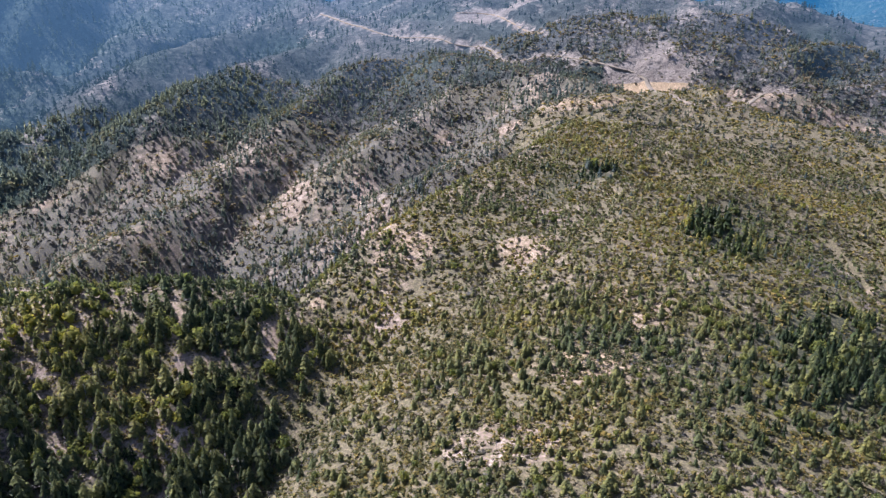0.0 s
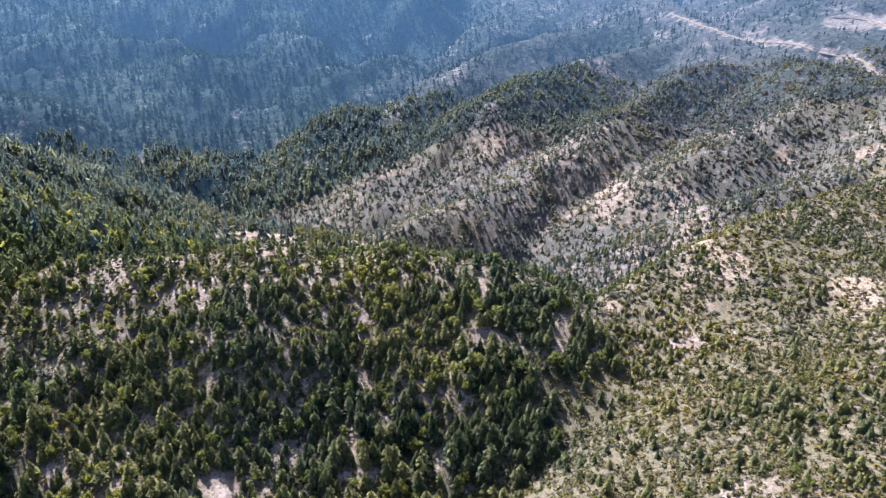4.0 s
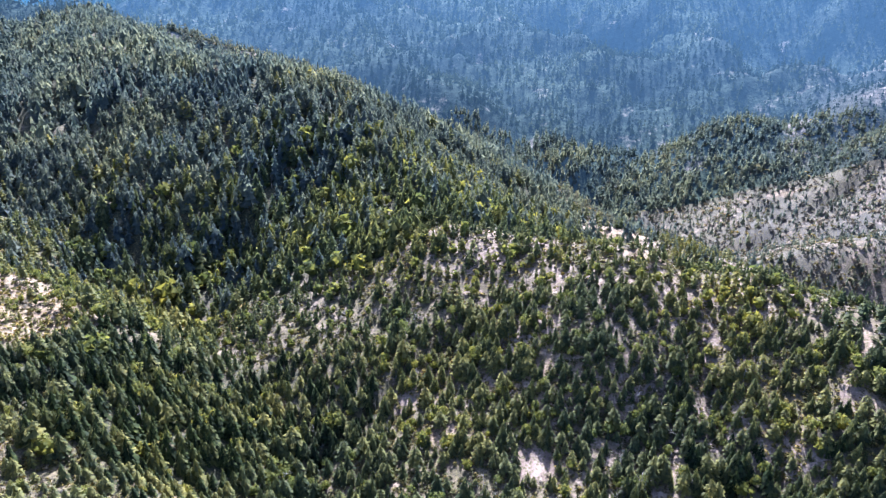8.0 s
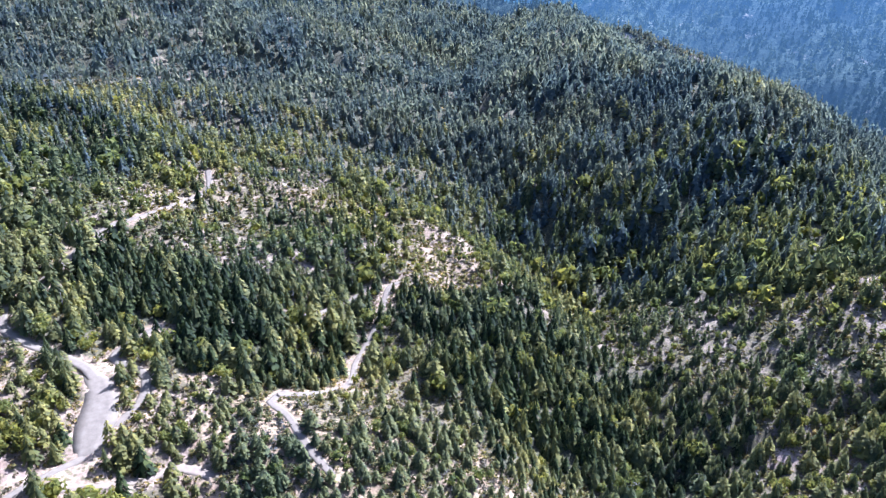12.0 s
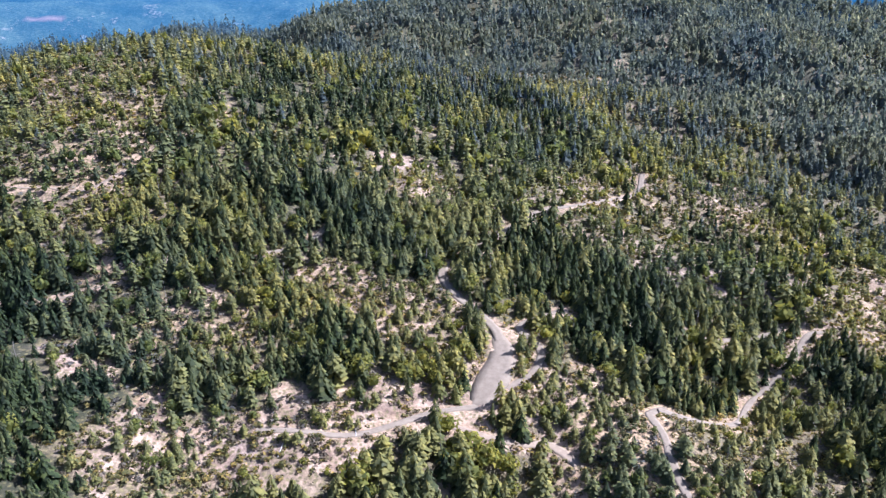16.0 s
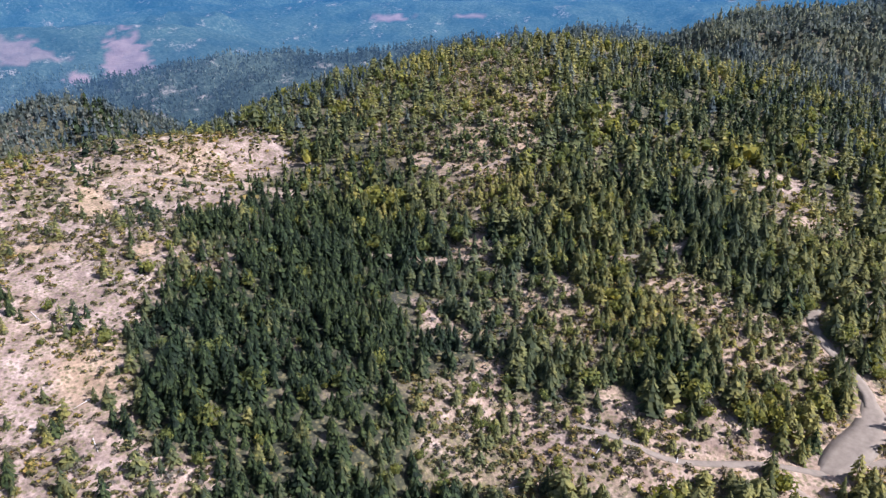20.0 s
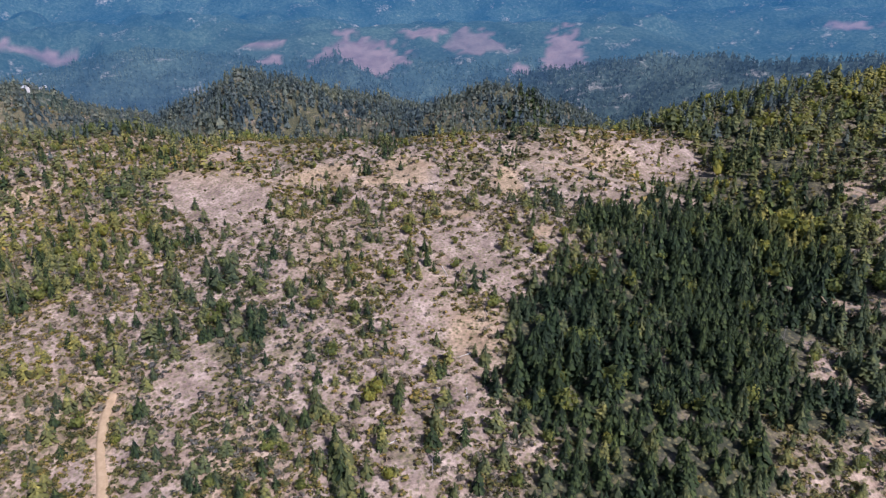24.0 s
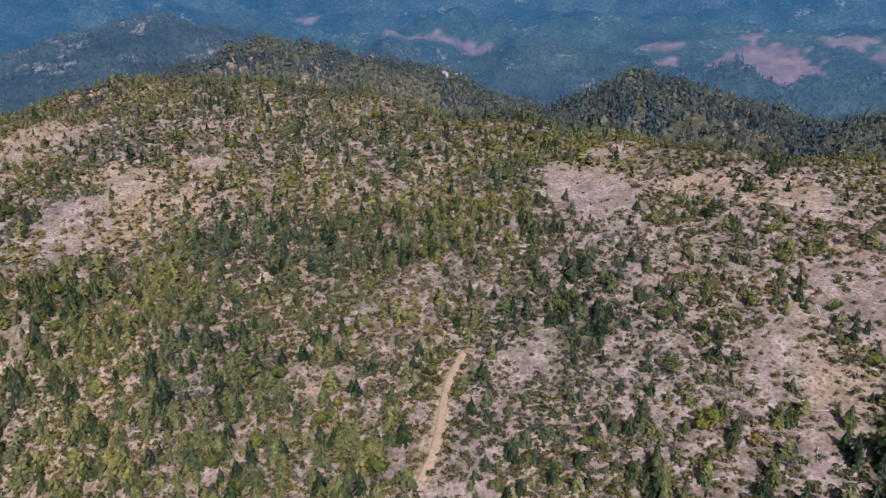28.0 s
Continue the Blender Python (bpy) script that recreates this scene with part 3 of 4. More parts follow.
WEST_STRETCHES = [
    ("bare", -445, 8, 23, 28, 89, 1), ("bare", -483, -13, 12, 20, 92, 1), ("rust", -433, 117, 22, 14, 75, 0.9),
    ("rust", -463, 79, 15, 8, 80, 0.9), ("rust", -377, 136, 15, 5, 70, 0.9), ("rust", -413, 187, 10, 27, 66, 0.95),
    ("rust", -270, 108, 12, 20, 68, 0.7), ("bare", -299, 90, 10, 8, 73, 0.9), ("bare", -281, -22, 11, 8, 94, 0.9),
    ("bare", -235, 29, 13, 14, 83, 0.7), ("bare", -415, 314, 26, 26, 53, 0.9),
]
FAR_WEST_STRETCHES = [
    ("fir", -310, 7, 13, 18, 89, 0.6), ("rust", -337, 175, 8, 6, 63, 0.8), ("bare", -430, -309, 19, 24, 126, 1),
    ("bare", -378, -325, 17, 14, 131, 0.95), ("bare", -478, -270, 20, 16, 119, 0.95), ("bare", -495, -428, 26, 16, 131, 0.8),
    ("bare", -508, -242, 10, 20, 115, 0.7), ("fir", -290, -272, 31, 30, 133, 0.6), ("bare", -517, 11, 17, 15, 89, 0.6),
    ("fir", -333, 105, 12, 17, 73, 0.6),
]
OPEN_STRETCHES = [
    ("bare", -72, 260, 44, 17, 15, 0.75), ("bare", -117, 273, 16, 12, 23, 0.6), ("bare", -329, 122, 24, 50, 70, 0.6),
    ("bare", -243, 96, 12, 26, 68, 0.6), ("bare", -420, 139, 18, 21, 72, 0.8), ("bare", -323, 134, 12, 32, 67, 0.6),
    ("bare", -347, 27, 15, 13, 86, 0.5), ("bare", -388, 92, 27, 39, 77, 0.6), ("bare", -276, 81, 21, 26, 74, 0.6),
]
FELLED_A_STRETCHES = [
    ("felled", -2942, 660, 183, 222, 77, 1), ("felled", -3167, 289, 117, 23, 85, 1), ("felled", -2961, 290, 62, 45, 84, 1),
    ("felled", -3223, 658, 58, 50, 78, 1), ("felled", -3144, 986, 121, 82, 73, 1), ("felled", -2615, 1430, 86, 339, 61, 1),
    ("felled", -3333, -813, 137, 32, 104, 1), ("felled", -3384, -568, 164, 27, 100, 1), ("felled", -2622, 1221, 47, 62, 65, 1),
    ("felled", -2908, 1211, 125, 52, 67, 0.7),
]
FELLED_B_STRETCHES = [
    ("felled", -2607, 2874, 111, 52, 42, 1), ("felled", -2300, 3138, 87, 22, 36, 1), ("felled", -2630, 1422, 100, 407, 62, 1),
    ("felled", -2981, 1164, 112, 135, 69, 0.8), ("felled", -2624, 1217, 55, 62, 65, 1), ("felled", -3969, -1561, 68, 35, 111, 1),
]
RAVINE_STRETCHES = [
    ("fir", -228, 172, 58, 75, 53, 1), ("fir", -295, 247, 56, 90, 50, 1), ("fir", -177, 143, 50, 42, 51, 0.9),
    ("fir", -351, 327, 55, 75, 47, 0.7), ("fir", -191, 198, 50, 62, 44, 0.9), ("fir", -265, 265, 48, 80, 45, 0.9),
    ("fir", -252, 163, 38, 50, 57, 1), ("fir", -191, 143, 25, 13, 53, 0.7), ("fir", -501, 125, 17, 41, 76, 0.5),
    ("fir", -901, 445, 49, 104, 64, 0.55), ("fir", -1089, 115, 97, 6, 84, 0.35), ("bare", -221, 175, 3, 6, 52, 0.7),
]
SLOPE_STRETCHES = [
    ("fir", -96, 289, 30, 34, 18, 0.8), ("fir", 7, 424, 33, 42, -1, 0.9), ("fir", 27, 372, 36, 39, -4, 0.9),
    ("fir", 61, 335, 34, 27, -10, 0.8), ("fir", 64, 501, 25, 37, -7, 0.7), ("fir", -197, 509, 40, 158, 21, 0.6),
    ("fir", -145, 529, 36, 152, 15, 0.6), ("fir", -117, 670, 55, 216, 10, 0.5), ("fir", -39, 709, 52, 125, 3, 0.5),
    ("fir", -254, 243, 36, 59, 46, 0.85), ("fir", -186, 210, 28, 32, 42, 0.85), ("fir", -192, 170, 29, 21, 48, 0.9),
    ("scrub", -73, 323, 38, 28, 13, 0.8), ("scrub", -50, 309, 28, 25, 9, 0.7),
]
SCRUB_STRETCHES = [
    ("scrub", 27, 282, 30, 32, -5, 0.9), ("scrub", -112, 217, 55, 25, 27, 0.8), ("scrub", -170, 276, 43, 23, 32, 0.6),
    ("scrub", -326, 468, 55, 200, 35, 0.7), ("scrub", -249, 349, 32, 35, 35, 0.6), ("scrub", -68, 445, 38, 55, 9, 0.6),
    ("scrub", 93, 563, 28, 36, -9, 0.5), ("scrub", 58, 472, 36, 56, -7, 0.7), ("scrub", 159, 592, 35, 85, -15, 0.6),
    ("scrub", 232, 461, 31, 105, -27, 0.7), ("scrub", 31, 282, 41, 29, -6, 0.8), ("scrub", 86, 254, 21, 30, -19, 0.7),
    ("scrub", 142, 334, 17, 30, -23, 0.6), ("scrub", 224, 429, 38, 46, -28, 0.8),
]
SHADE_STRETCHES = [
    ("fir", 235, 302, 80, 63, -38, 0.7), ("fir", 284, 240, 44, 31, -50, 0.5), ("fir", 171, 251, 37, 46, -34, 0.6),
    ("fir", 42, 392, 41, 32, -6, 0.8), ("fir", 71, 344, 38, 23, -12, 0.8), ("fir", 175, 371, 15, 40, -25, 0.6),
    ("fir", 212, 335, 22, 37, -32, 0.6), ("fir", 209, -324, 35, 108, -147, 0.6), ("fir", 370, -463, 45, 91, -141, 0.6),
    ("fir", 531, -412, 45, 61, -128, 0.5),
]
CREST_STRETCHES = [
    ("rust", -20, 291, 8, 18, 4, 0.8), ("rust", -3, 292, 7, 10, 1, 0.7), ("bare", 4, 315, 5, 15, -1, 0.8),
    ("rust", -42, 392, 17, 11, 6, 0.8), ("bare", -99, 504, 25, 14, 11, 0.6), ("bare", -77, 454, 15, 16, 10, 0.5),
    ("bare", -100, 341, 18, 8, 16, 0.6), ("bare", 776, 202, 41, 168, -75, 0.59), ("bare", 474, 219, 13, 41, -65, 0.7),
    ("bare", 712, 60, 25, 126, -85, 0.6), ("bare", 418, 28, 5, 17, -86, 0.8), ("bare", 420, -35, 6, 28, -95, 0.5),
    ("bare", 419, 142, 5, 16, -71, 0.7), ("bare", 367, 79, 3, 12, -78, 0.5),
]
FOOT_STRETCHES = [
    ("bare", 366, 34, 5, 16, -85, 0.6), ("bare", 343, -24, 7, 17, -94, 0.45), ("bare", 396, -45, 4, 16, -96, 0.5),
    ("bare", 296, 167, 14, 5, -61, 0.8), ("bare", 297, 104, 16, 4, -71, 0.8), ("bare", 309, 38, 13, 4, -83, 0.7),
    ("fir", 366, -37, 21, 17, -96, 0.5), ("fir", 334, 15, 24, 17, -87, 0.6), ("bare", 395, -83, 4, 16, -102, 0.3),
    ("bare", 768, -310, 21, 157, -112, 0.3), ("bare", 510, -218, 19, 151, -113, 0.25), ("bare", 398, -147, 19, 8, -110, 0.25),
    ("rust", 925, -883, 62, 114, -134, 0.9),
]
NEAR_SCRUB_STRETCHES = [
    ("scrub", 29, 267, 29, 38, -6, 1), ("scrub", 4, 291, 19, 19, -1, 0.9), ("scrub", -117, 225, 64, 15, 27, 0.9),
    ("scrub", -64, 323, 29, 26, 11, 0.9), ("scrub", -105, 328, 27, 18, 18, 0.8), ("scrub", -124, 283, 19, 22, 24, 0.5),
    ("scrub", 84, 347, 16, 18, -14, 0.6), ("scrub", 33, 523, 26, 62, -4, 0.6), ("scrub", -142, 206, 29, 28, 35, 0.8),
    ("scrub", -147, 284, 25, 23, 27, 0.6), ("scrub", -92, 326, 36, 25, 16, 0.8), ("scrub", -300, 411, 45, 81, 36, 0.6),
]
WEST_BARE_STRETCHES = [
    ("bare", -413, -303, 46, 54, 126, 0.6), ("bare", -375, -318, 29, 39, 130, 0.7), ("bare", -482, -426, 31, 52, 131, 0.6),
    ("bare", -470, -265, 18, 27, 119, 0.7), ("bare", -438, 13, 25, 57, 88, 0.8), ("bare", -380, 50, 19, 34, 83, 0.6),
    ("bare", -281, -20, 13, 15, 94, 0.7), ("bare", -272, 91, 21, 21, 72, 0.7), ("bare", -301, 89, 14, 11, 73, 0.6),
    ("bare", -262, 35, 15, 13, 82, 0.5), ("rust", -460, 80, 27, 14, 80, 0.8), ("rust", -455, 125, 19, 19, 75, 0.8),
]
STRETCHES = EAST_STRETCHES + SPURS_STRETCHES + LOW_STRETCHES + NORTH_STRETCHES + NEAR_STRETCHES + WEST_STRETCHES + FAR_WEST_STRETCHES + OPEN_STRETCHES + FELLED_A_STRETCHES + FELLED_B_STRETCHES + RAVINE_STRETCHES + SLOPE_STRETCHES + SCRUB_STRETCHES + SHADE_STRETCHES + CREST_STRETCHES + FOOT_STRETCHES + NEAR_SCRUB_STRETCHES + WEST_BARE_STRETCHES


BURNT = ("main_ridge", "ridge_south", "spur_one", "spur_two", "spur_three", "spur_four", "spur_five", "spur_six", "mountain_spur_d")
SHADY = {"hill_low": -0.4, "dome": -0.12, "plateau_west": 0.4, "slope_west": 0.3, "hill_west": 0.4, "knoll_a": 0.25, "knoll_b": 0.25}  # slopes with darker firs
GREEN = ("mountain_east", "mountain_spur_a", "mountain_spur_b")


def burnt_share(x, y, zone):
    """How far a place belongs to the burnt, thinly wooded slopes."""
    w = np.array([n in BURNT for n in NAMES] + [False])[zone] * 1.0
    open_far = (np.hypot(x, y) > 1250) & np.array([n in BURNT + GREEN for n in NAMES] + [True])[zone] & (x > 0)
    turn = np.degrees(np.arctan2(x, y)) + 7 * fbm(x, y, 240, 330, 3)
    return np.where(open_far & (turn < 112), step(turn, 78, 112) * 0.98 + 0.01, w)


def cover(x, y, zone, off_road=None):
    """Share of ground under firs, pines, broadleaf trees, dead trees and shrubs, then bareness, rust, felled ground, the trees' height, and how many of the firs are deep green."""
    n1, n2 = fbm(x, y, 70, 101, 3), fbm(x, y, 28, 131, 2)
    table = np.array([COVER[n] for n in NAMES] + [COVER["floor"]])
    c = table[zone].T.copy()
    # the burnt slopes pass over into the green mountain
    w = burnt_share(x, y, zone)
    far = (w > 0) & (w < 1)
    c[:, far] = table[NAMES.index("mountain_east")][:, None] * (1 - w[far]) + table[NAMES.index("main_ridge")][:, None] * w[far]
    bare = c[5] + 0.22 * n1 + 0.15 * n2
    rust = np.clip(c[6] + 0.5 * fbm(x, y, 55, 151, 2), 0, 1)
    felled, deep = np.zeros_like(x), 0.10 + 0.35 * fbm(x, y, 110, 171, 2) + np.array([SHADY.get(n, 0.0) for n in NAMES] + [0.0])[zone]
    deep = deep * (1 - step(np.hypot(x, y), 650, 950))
    for kind, px, py, rx, ry, turn, amount in STRETCHES:
        ca, sa_ = math.cos(radians(turn)), math.sin(radians(turn))
        u, v = ((x - px) * ca + (y - py) * sa_) / rx, (-(x - px) * sa_ + (y - py) * ca) / ry
        rim = (0.86, 0.98) if kind == "felled" else (0.7, 1.15)
        k = (1 - step(np.sqrt(u * u + v * v) + 0.35 * n2, *rim)) * amount
        if kind == "bare":
            bare = bare * (1 - k) + k * 1.0
            c[:4] *= 1 - 0.93 * k
            c[4] *= 1 - 0.78 * k
        elif kind == "rust":
            bare, rust = bare * (1 - k) + k, rust * (1 - k) + k
            c[:4] *= 1 - 0.9 * k
            c[4] *= 1 - 0.78 * k
        elif kind == "felled":
            felled = np.maximum(felled, k)
            c[:5] *= 1 - k
        elif kind == "fir":
            c[0] = c[0] * (1 - k) + 0.95 * k
            c[2] = c[2] * (1 - k) + 0.05 * k
            c[1] *= 1 - 0.7 * k
            c[3:5] *= 1 - 0.7 * k
            c[7] = np.maximum(c[7], 12.5 * k)
            deep = np.maximum(deep, 0.95 * k)
            bare = bare * (1 - k)
        elif kind == "scrub":
            c[0] *= 1 - 0.95 * k
            c[1] = c[1] * (1 - k) + 0.42 * k
            c[2] = c[2] * (1 - k) + 0.12 * k
            c[4] = c[4] * (1 - k) + 1.3 * k
            deep = deep * (1 - k)
            bare = np.maximum(bare, 0.5 * k + 0.2 * n2)
            c[7] = c[7] * (1 - k) + 6.8 * k
        elif kind == "grey":
            c[3] = c[3] * (1 - k) + 0.6 * k
            c[0:2] *= 1 - 0.6 * k
    if off_road is not None:
        bank = 1 - step(off_road + 3.5 * n2, 0.5, 4.0)
        bare, rust = np.maximum(bare, bank * 0.8), np.maximum(rust, bank * 0.6)
        c[:5] *= 1 - 0.75 * bank
    c[4] *= (1.2 + 0.35 * n1 + 0.25 * n2) / np.maximum(0.3, 1.2 + 0.75 * n1 + 0.45 * n2)
    c[:5] = np.clip(c[:5] * (1.2 + (0.75 * n1 + 0.45 * n2) * (1 - 0.75 * np.clip(c[0], 0, 1))), 0, 1.3)
    return c[0], c[1], c[2], c[3], c[4], np.clip(bare, 0, 1), rust, felled, c[7], deep


def mesh_object(name, verts, faces, mat, smooth=False):
    me = bpy.data.meshes.new(name)
    n, m = len(faces), faces.shape[1]
    me.vertices.add(len(verts))
    me.vertices.foreach_set("co", np.ascontiguousarray(verts, dtype=np.float32).ravel())
    me.loops.add(n * m)
    me.loops.foreach_set("vertex_index", np.ascontiguousarray(faces, dtype=np.int32).ravel())
    me.polygons.add(n)
    me.polygons.foreach_set("loop_start", np.arange(n, dtype=np.int32) * m)
    me.polygons.foreach_set("loop_total", np.full(n, m, dtype=np.int32))
    me.update(calc_edges=True)
    me.polygons.foreach_set("use_smooth", np.full(n, smooth))
    me.materials.append(mat)
    return new(name, me)


# ---- ground: one sheet to the horizon, finer where the camera looks ----
heads = np.radians(np.concatenate([np.arange(-146, 160, 0.4), np.arange(160, 214, 2.0)]))
RINGS = np.concatenate([[0.05, 40, 80, 120], np.geomspace(150, 1550, 180), np.geomspace(1565, 4960, 110)])


def sheet():
    gr, gh = np.meshgrid(RINGS, heads, indexing="ij")
    gx, gy = (gr * np.sin(gh)).ravel(), (gr * np.cos(gh)).ravel()
    gz, zone, far = graded(gx, gy)
    nh = len(heads)
    a = (np.arange(len(RINGS) - 1)[:, None] * nh + np.arange(nh)[None]).ravel()
    b = (np.arange(len(RINGS) - 1)[:, None] * nh + (np.arange(nh)[None] + 1) % nh).ravel()
    faces, verts = np.stack([a, a + nh, b + nh, b], 1), np.stack([gx, gy, gz], 1)
    cv = cover(gx, gy, zone, far)
    paint = np.stack([cv[5], cv[6], cv[7], np.ones_like(gz)], 1).astype(np.float32)
    ash = burnt_share(gx, gy, zone) * np.clip(0.8 + 0.5 * fbm(gx, gy, 160, 320, 2), 0, 1)
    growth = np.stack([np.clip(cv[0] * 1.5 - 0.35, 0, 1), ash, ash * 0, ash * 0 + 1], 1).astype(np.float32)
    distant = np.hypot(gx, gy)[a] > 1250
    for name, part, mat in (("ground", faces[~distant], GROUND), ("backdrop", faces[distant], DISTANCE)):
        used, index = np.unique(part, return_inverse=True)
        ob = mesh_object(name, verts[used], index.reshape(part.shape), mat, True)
        ob.data.color_attributes.new("cover", "FLOAT_COLOR", "POINT").data.foreach_set("color", paint[used].ravel())
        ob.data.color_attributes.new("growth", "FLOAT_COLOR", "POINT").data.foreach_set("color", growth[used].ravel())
        yield ob


ground, backdrop = sheet()
tagged(ground, "dry stony mountainside of tan and rusty soil", "ground", kind="structure")
tagged(backdrop, "distant wooded mountains with felled slopes, haze added as blue glow", "mountains", kind="structure")

# ---- roads: level ribbons of gravel set into the slopes ----
def road_ribbon(name, kind):
    way, h, width = WAYS[name]
    d = np.gradient(way, axis=0)
    d = d / np.linalg.norm(d, axis=1)[:, None]
    side = np.stack([d[:, 1], -d[:, 0]], 1)
    jit = 1 + 0.25 * fbm(way[:, 0], way[:, 1], 25, 300, 2)
    if name == "gravel_pad":
        jit = jit * np.sin(math.pi * np.linspace(0.13, 0.90, len(way))) ** 0.8
    vs = []
    for off, dz in ((-0.5, -1.6), (-0.5, 0.16), (-0.2, 0.26), (0.2, 0.26), (0.5, 0.16), (0.5, -1.6)):
        xy = way + side * (off * width * jit)[:, None]
        vs.append(np.column_stack([xy, h + dz + (0.5 if name.startswith("ridge") else -0.13 if name == "gravel_pad" else 0)]))
    v = np.stack(vs, 1).reshape(-1, 3)
    n = len(way)
    i = (np.arange(n - 1)[:, None] * 6 + np.arange(5)[None]).ravel()
    ob = mesh_object(name, v, np.stack([i, i + 6, i + 7, i + 1], 1), {"road": ROAD, "track": TRACK, "trail": TRAIL}[kind], True)
    return tagged(ob, {"road": "pale gravel forest road cut into the slope", "track": "narrow dusty dirt track between trees", "trail": "ochre dirt trail through low scrub"}[kind], "road", kind="structure")


for name, (kind, width, points) in ROADS.items():
    road_ribbon(name, kind)

# ---- plants ----
def ico():
    bm = bmesh.new()
    bmesh.ops.create_icosphere(bm, subdivisions=1, radius=0.5)
    v = np.array([p.co[:] for p in bm.verts])
    f = np.array([[q.index for q in t.verts] for t in bm.faces])
    bm.free()
    return v, f


ICO_V, ICO_F = ico()


def clumps(places, rng, rough=0.3):
    vs, fs, n = [], [], 0
    for x, y, z, w, h in places:
        v = ICO_V * np.array([w, w, h]) * (1 + rng.uniform(-rough, rough, (len(ICO_V), 1))) + np.array([x, y, z])
        vs.append(v)
        fs.append(ICO_F + n)
        n += len(v)
    return np.concatenate(vs), np.concatenate(fs)


def joined(*parts):
    n, vs, fs = 0, [], []
    for v, f in parts:
        vs.append(v)
        fs.append(f + n)
        n += len(v)
    return np.concatenate(vs), np.concatenate(fs)


def stick(x0, y0, z0, x1, y1, z1, w0, w1, n=3):
    vs, fs = [], []
    for x, y, z, w in ((x0, y0, z0, w0), (x1, y1, z1, w1)):
        vs += [(x + w * math.cos(i * 2 * math.pi / n), y + w * math.sin(i * 2 * math.pi / n), z) for i in range(n)]
    for i in range(n):
        j = (i + 1) % n
        fs += [(i, j, j + n), (i, j + n, i + n)]
    return np.array(vs), np.array(fs)


def boughs(count, base, width, droop, rng, taper=0.85, kink=0):
    """Boughs set round a stem in a rising spiral, shorter towards the tip: unit height, unit width."""
    vs, fs = [], []
    for i in range(count):
        u = (i + rng.uniform(0, 1)) / count
        z = base + (0.97 - base) * u
        q = 0.5 * ((1 - u) ** taper * rng.uniform(.6, 1.1) + 0.05)
        w = i * 2.39996 + rng.uniform(-.5, .5)
        open_ = width * rng.uniform(.7, 1.3) * (1 + 0.5 * u)
        n = len(vs)
        drop = droop * q * rng.uniform(.5, 1.5)
        vs.append((0, 0, z + 0.055 + 0.03 * u))
        for k in (-1, 1):
            vs.append((q * math.cos(w + k * open_), q * math.sin(w + k * open_), z - drop + rng.uniform(-.012, .012)))
        if kink:
            vs.append((1.25 * q * math.cos(w), 1.25 * q * math.sin(w), z - drop * 1.4))
            fs += [(n, n + 1, n + 3), (n, n + 3, n + 2)]
        else:
            fs.append((n, n + 1, n + 2))
    return np.array(vs), np.array(fs)


def leaves(count, size, rng, flat=0.0):
    """Loose leaf clumps over a rounded crown: unit height, unit width."""
    vs, fs = [], []
    for i in range(count):
        up = rng.uniform(-0.25 + flat, 1)
        w = rng.uniform(0, 6.283)
        side = math.sqrt(max(0, 1 - up * up))
        q = 0.5 * rng.uniform(.65, 1.05)
        c = np.array((q * side * math.cos(w), q * side * math.sin(w), 0.5 + q * up))
        n = np.array((side * math.cos(w), side * math.sin(w), up)) + rng.normal(0, .55, 3)
        n /= np.linalg.norm(n)
        t = np.cross(n, rng.normal(0, 1, 3))
        t /= np.linalg.norm(t)
        e = np.cross(n, t)
        m = len(vs)
        turn = rng.uniform(0, 6.28)
        for k in range(3):
            a = turn + k * 2.094
            vs.append(tuple(c + size * rng.uniform(.6, 1.3) * (t * math.cos(a) + e * math.sin(a))))
        fs.append((m, m + 1, m + 2))
    return np.array(vs), np.array(fs)


def make_fir(level, rng):
    return boughs((96, 32, 12, 6)[level], 0.04, (0.21, 0.44, 0.75, 0.95)[level], (0.45, 0.55, 0.9, 1.0)[level], rng, 0.66)


def make_pine(level, rng):
    return boughs((70, 22, 9, 5)[level], (0.12, 0.12, 0.05, 0.03)[level], (0.24, 0.50, 0.8, 0.95)[level], (0.15, 0.2, 0.6, 0.8)[level], rng, 0.52)


def make_oak(level, rng):
    core = clumps([(0, 0, 0.48, 0.66, 0.66)], rng, 0.3)
    return joined(core, leaves((70, 18, 3, 2)[level], (0.115, 0.21, 0.4, 0.4)[level], rng))


def make_shrub(level, rng):
    if level == 0:
        return leaves(12, 0.32, rng, 0.2)
    return leaves(4, 0.55, rng, 0.35)


def make_snag(level, rng):
    parts = [stick(0, 0, 0, rng.uniform(-.04, .04), rng.uniform(-.04, .04), 1, 0.03, 0.008)]
    if level < 2:
        for _ in range(5 if level == 0 else 2):
            z, w, q = rng.uniform(.3, .9), rng.uniform(0, 6.28), rng.uniform(.25, .5)
            parts.append(stick(0, 0, z, q * math.cos(w), q * math.sin(w), z + .08, 0.012, 0.004))
    return joined(*parts)


SINGLE = {"fir": 170, "pine": 170, "oak": 60, "snag": 40}
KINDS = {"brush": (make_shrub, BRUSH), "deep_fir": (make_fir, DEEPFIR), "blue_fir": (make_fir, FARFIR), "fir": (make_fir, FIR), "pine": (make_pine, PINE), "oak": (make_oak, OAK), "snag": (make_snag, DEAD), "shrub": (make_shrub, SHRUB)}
rng = np.random.default_rng(7)
TEMPLATES = {(k, lv): [KINDS[k][0](lv, rng) for _ in range(5)] for k in KINDS for lv in range(4)}
heaps = {}


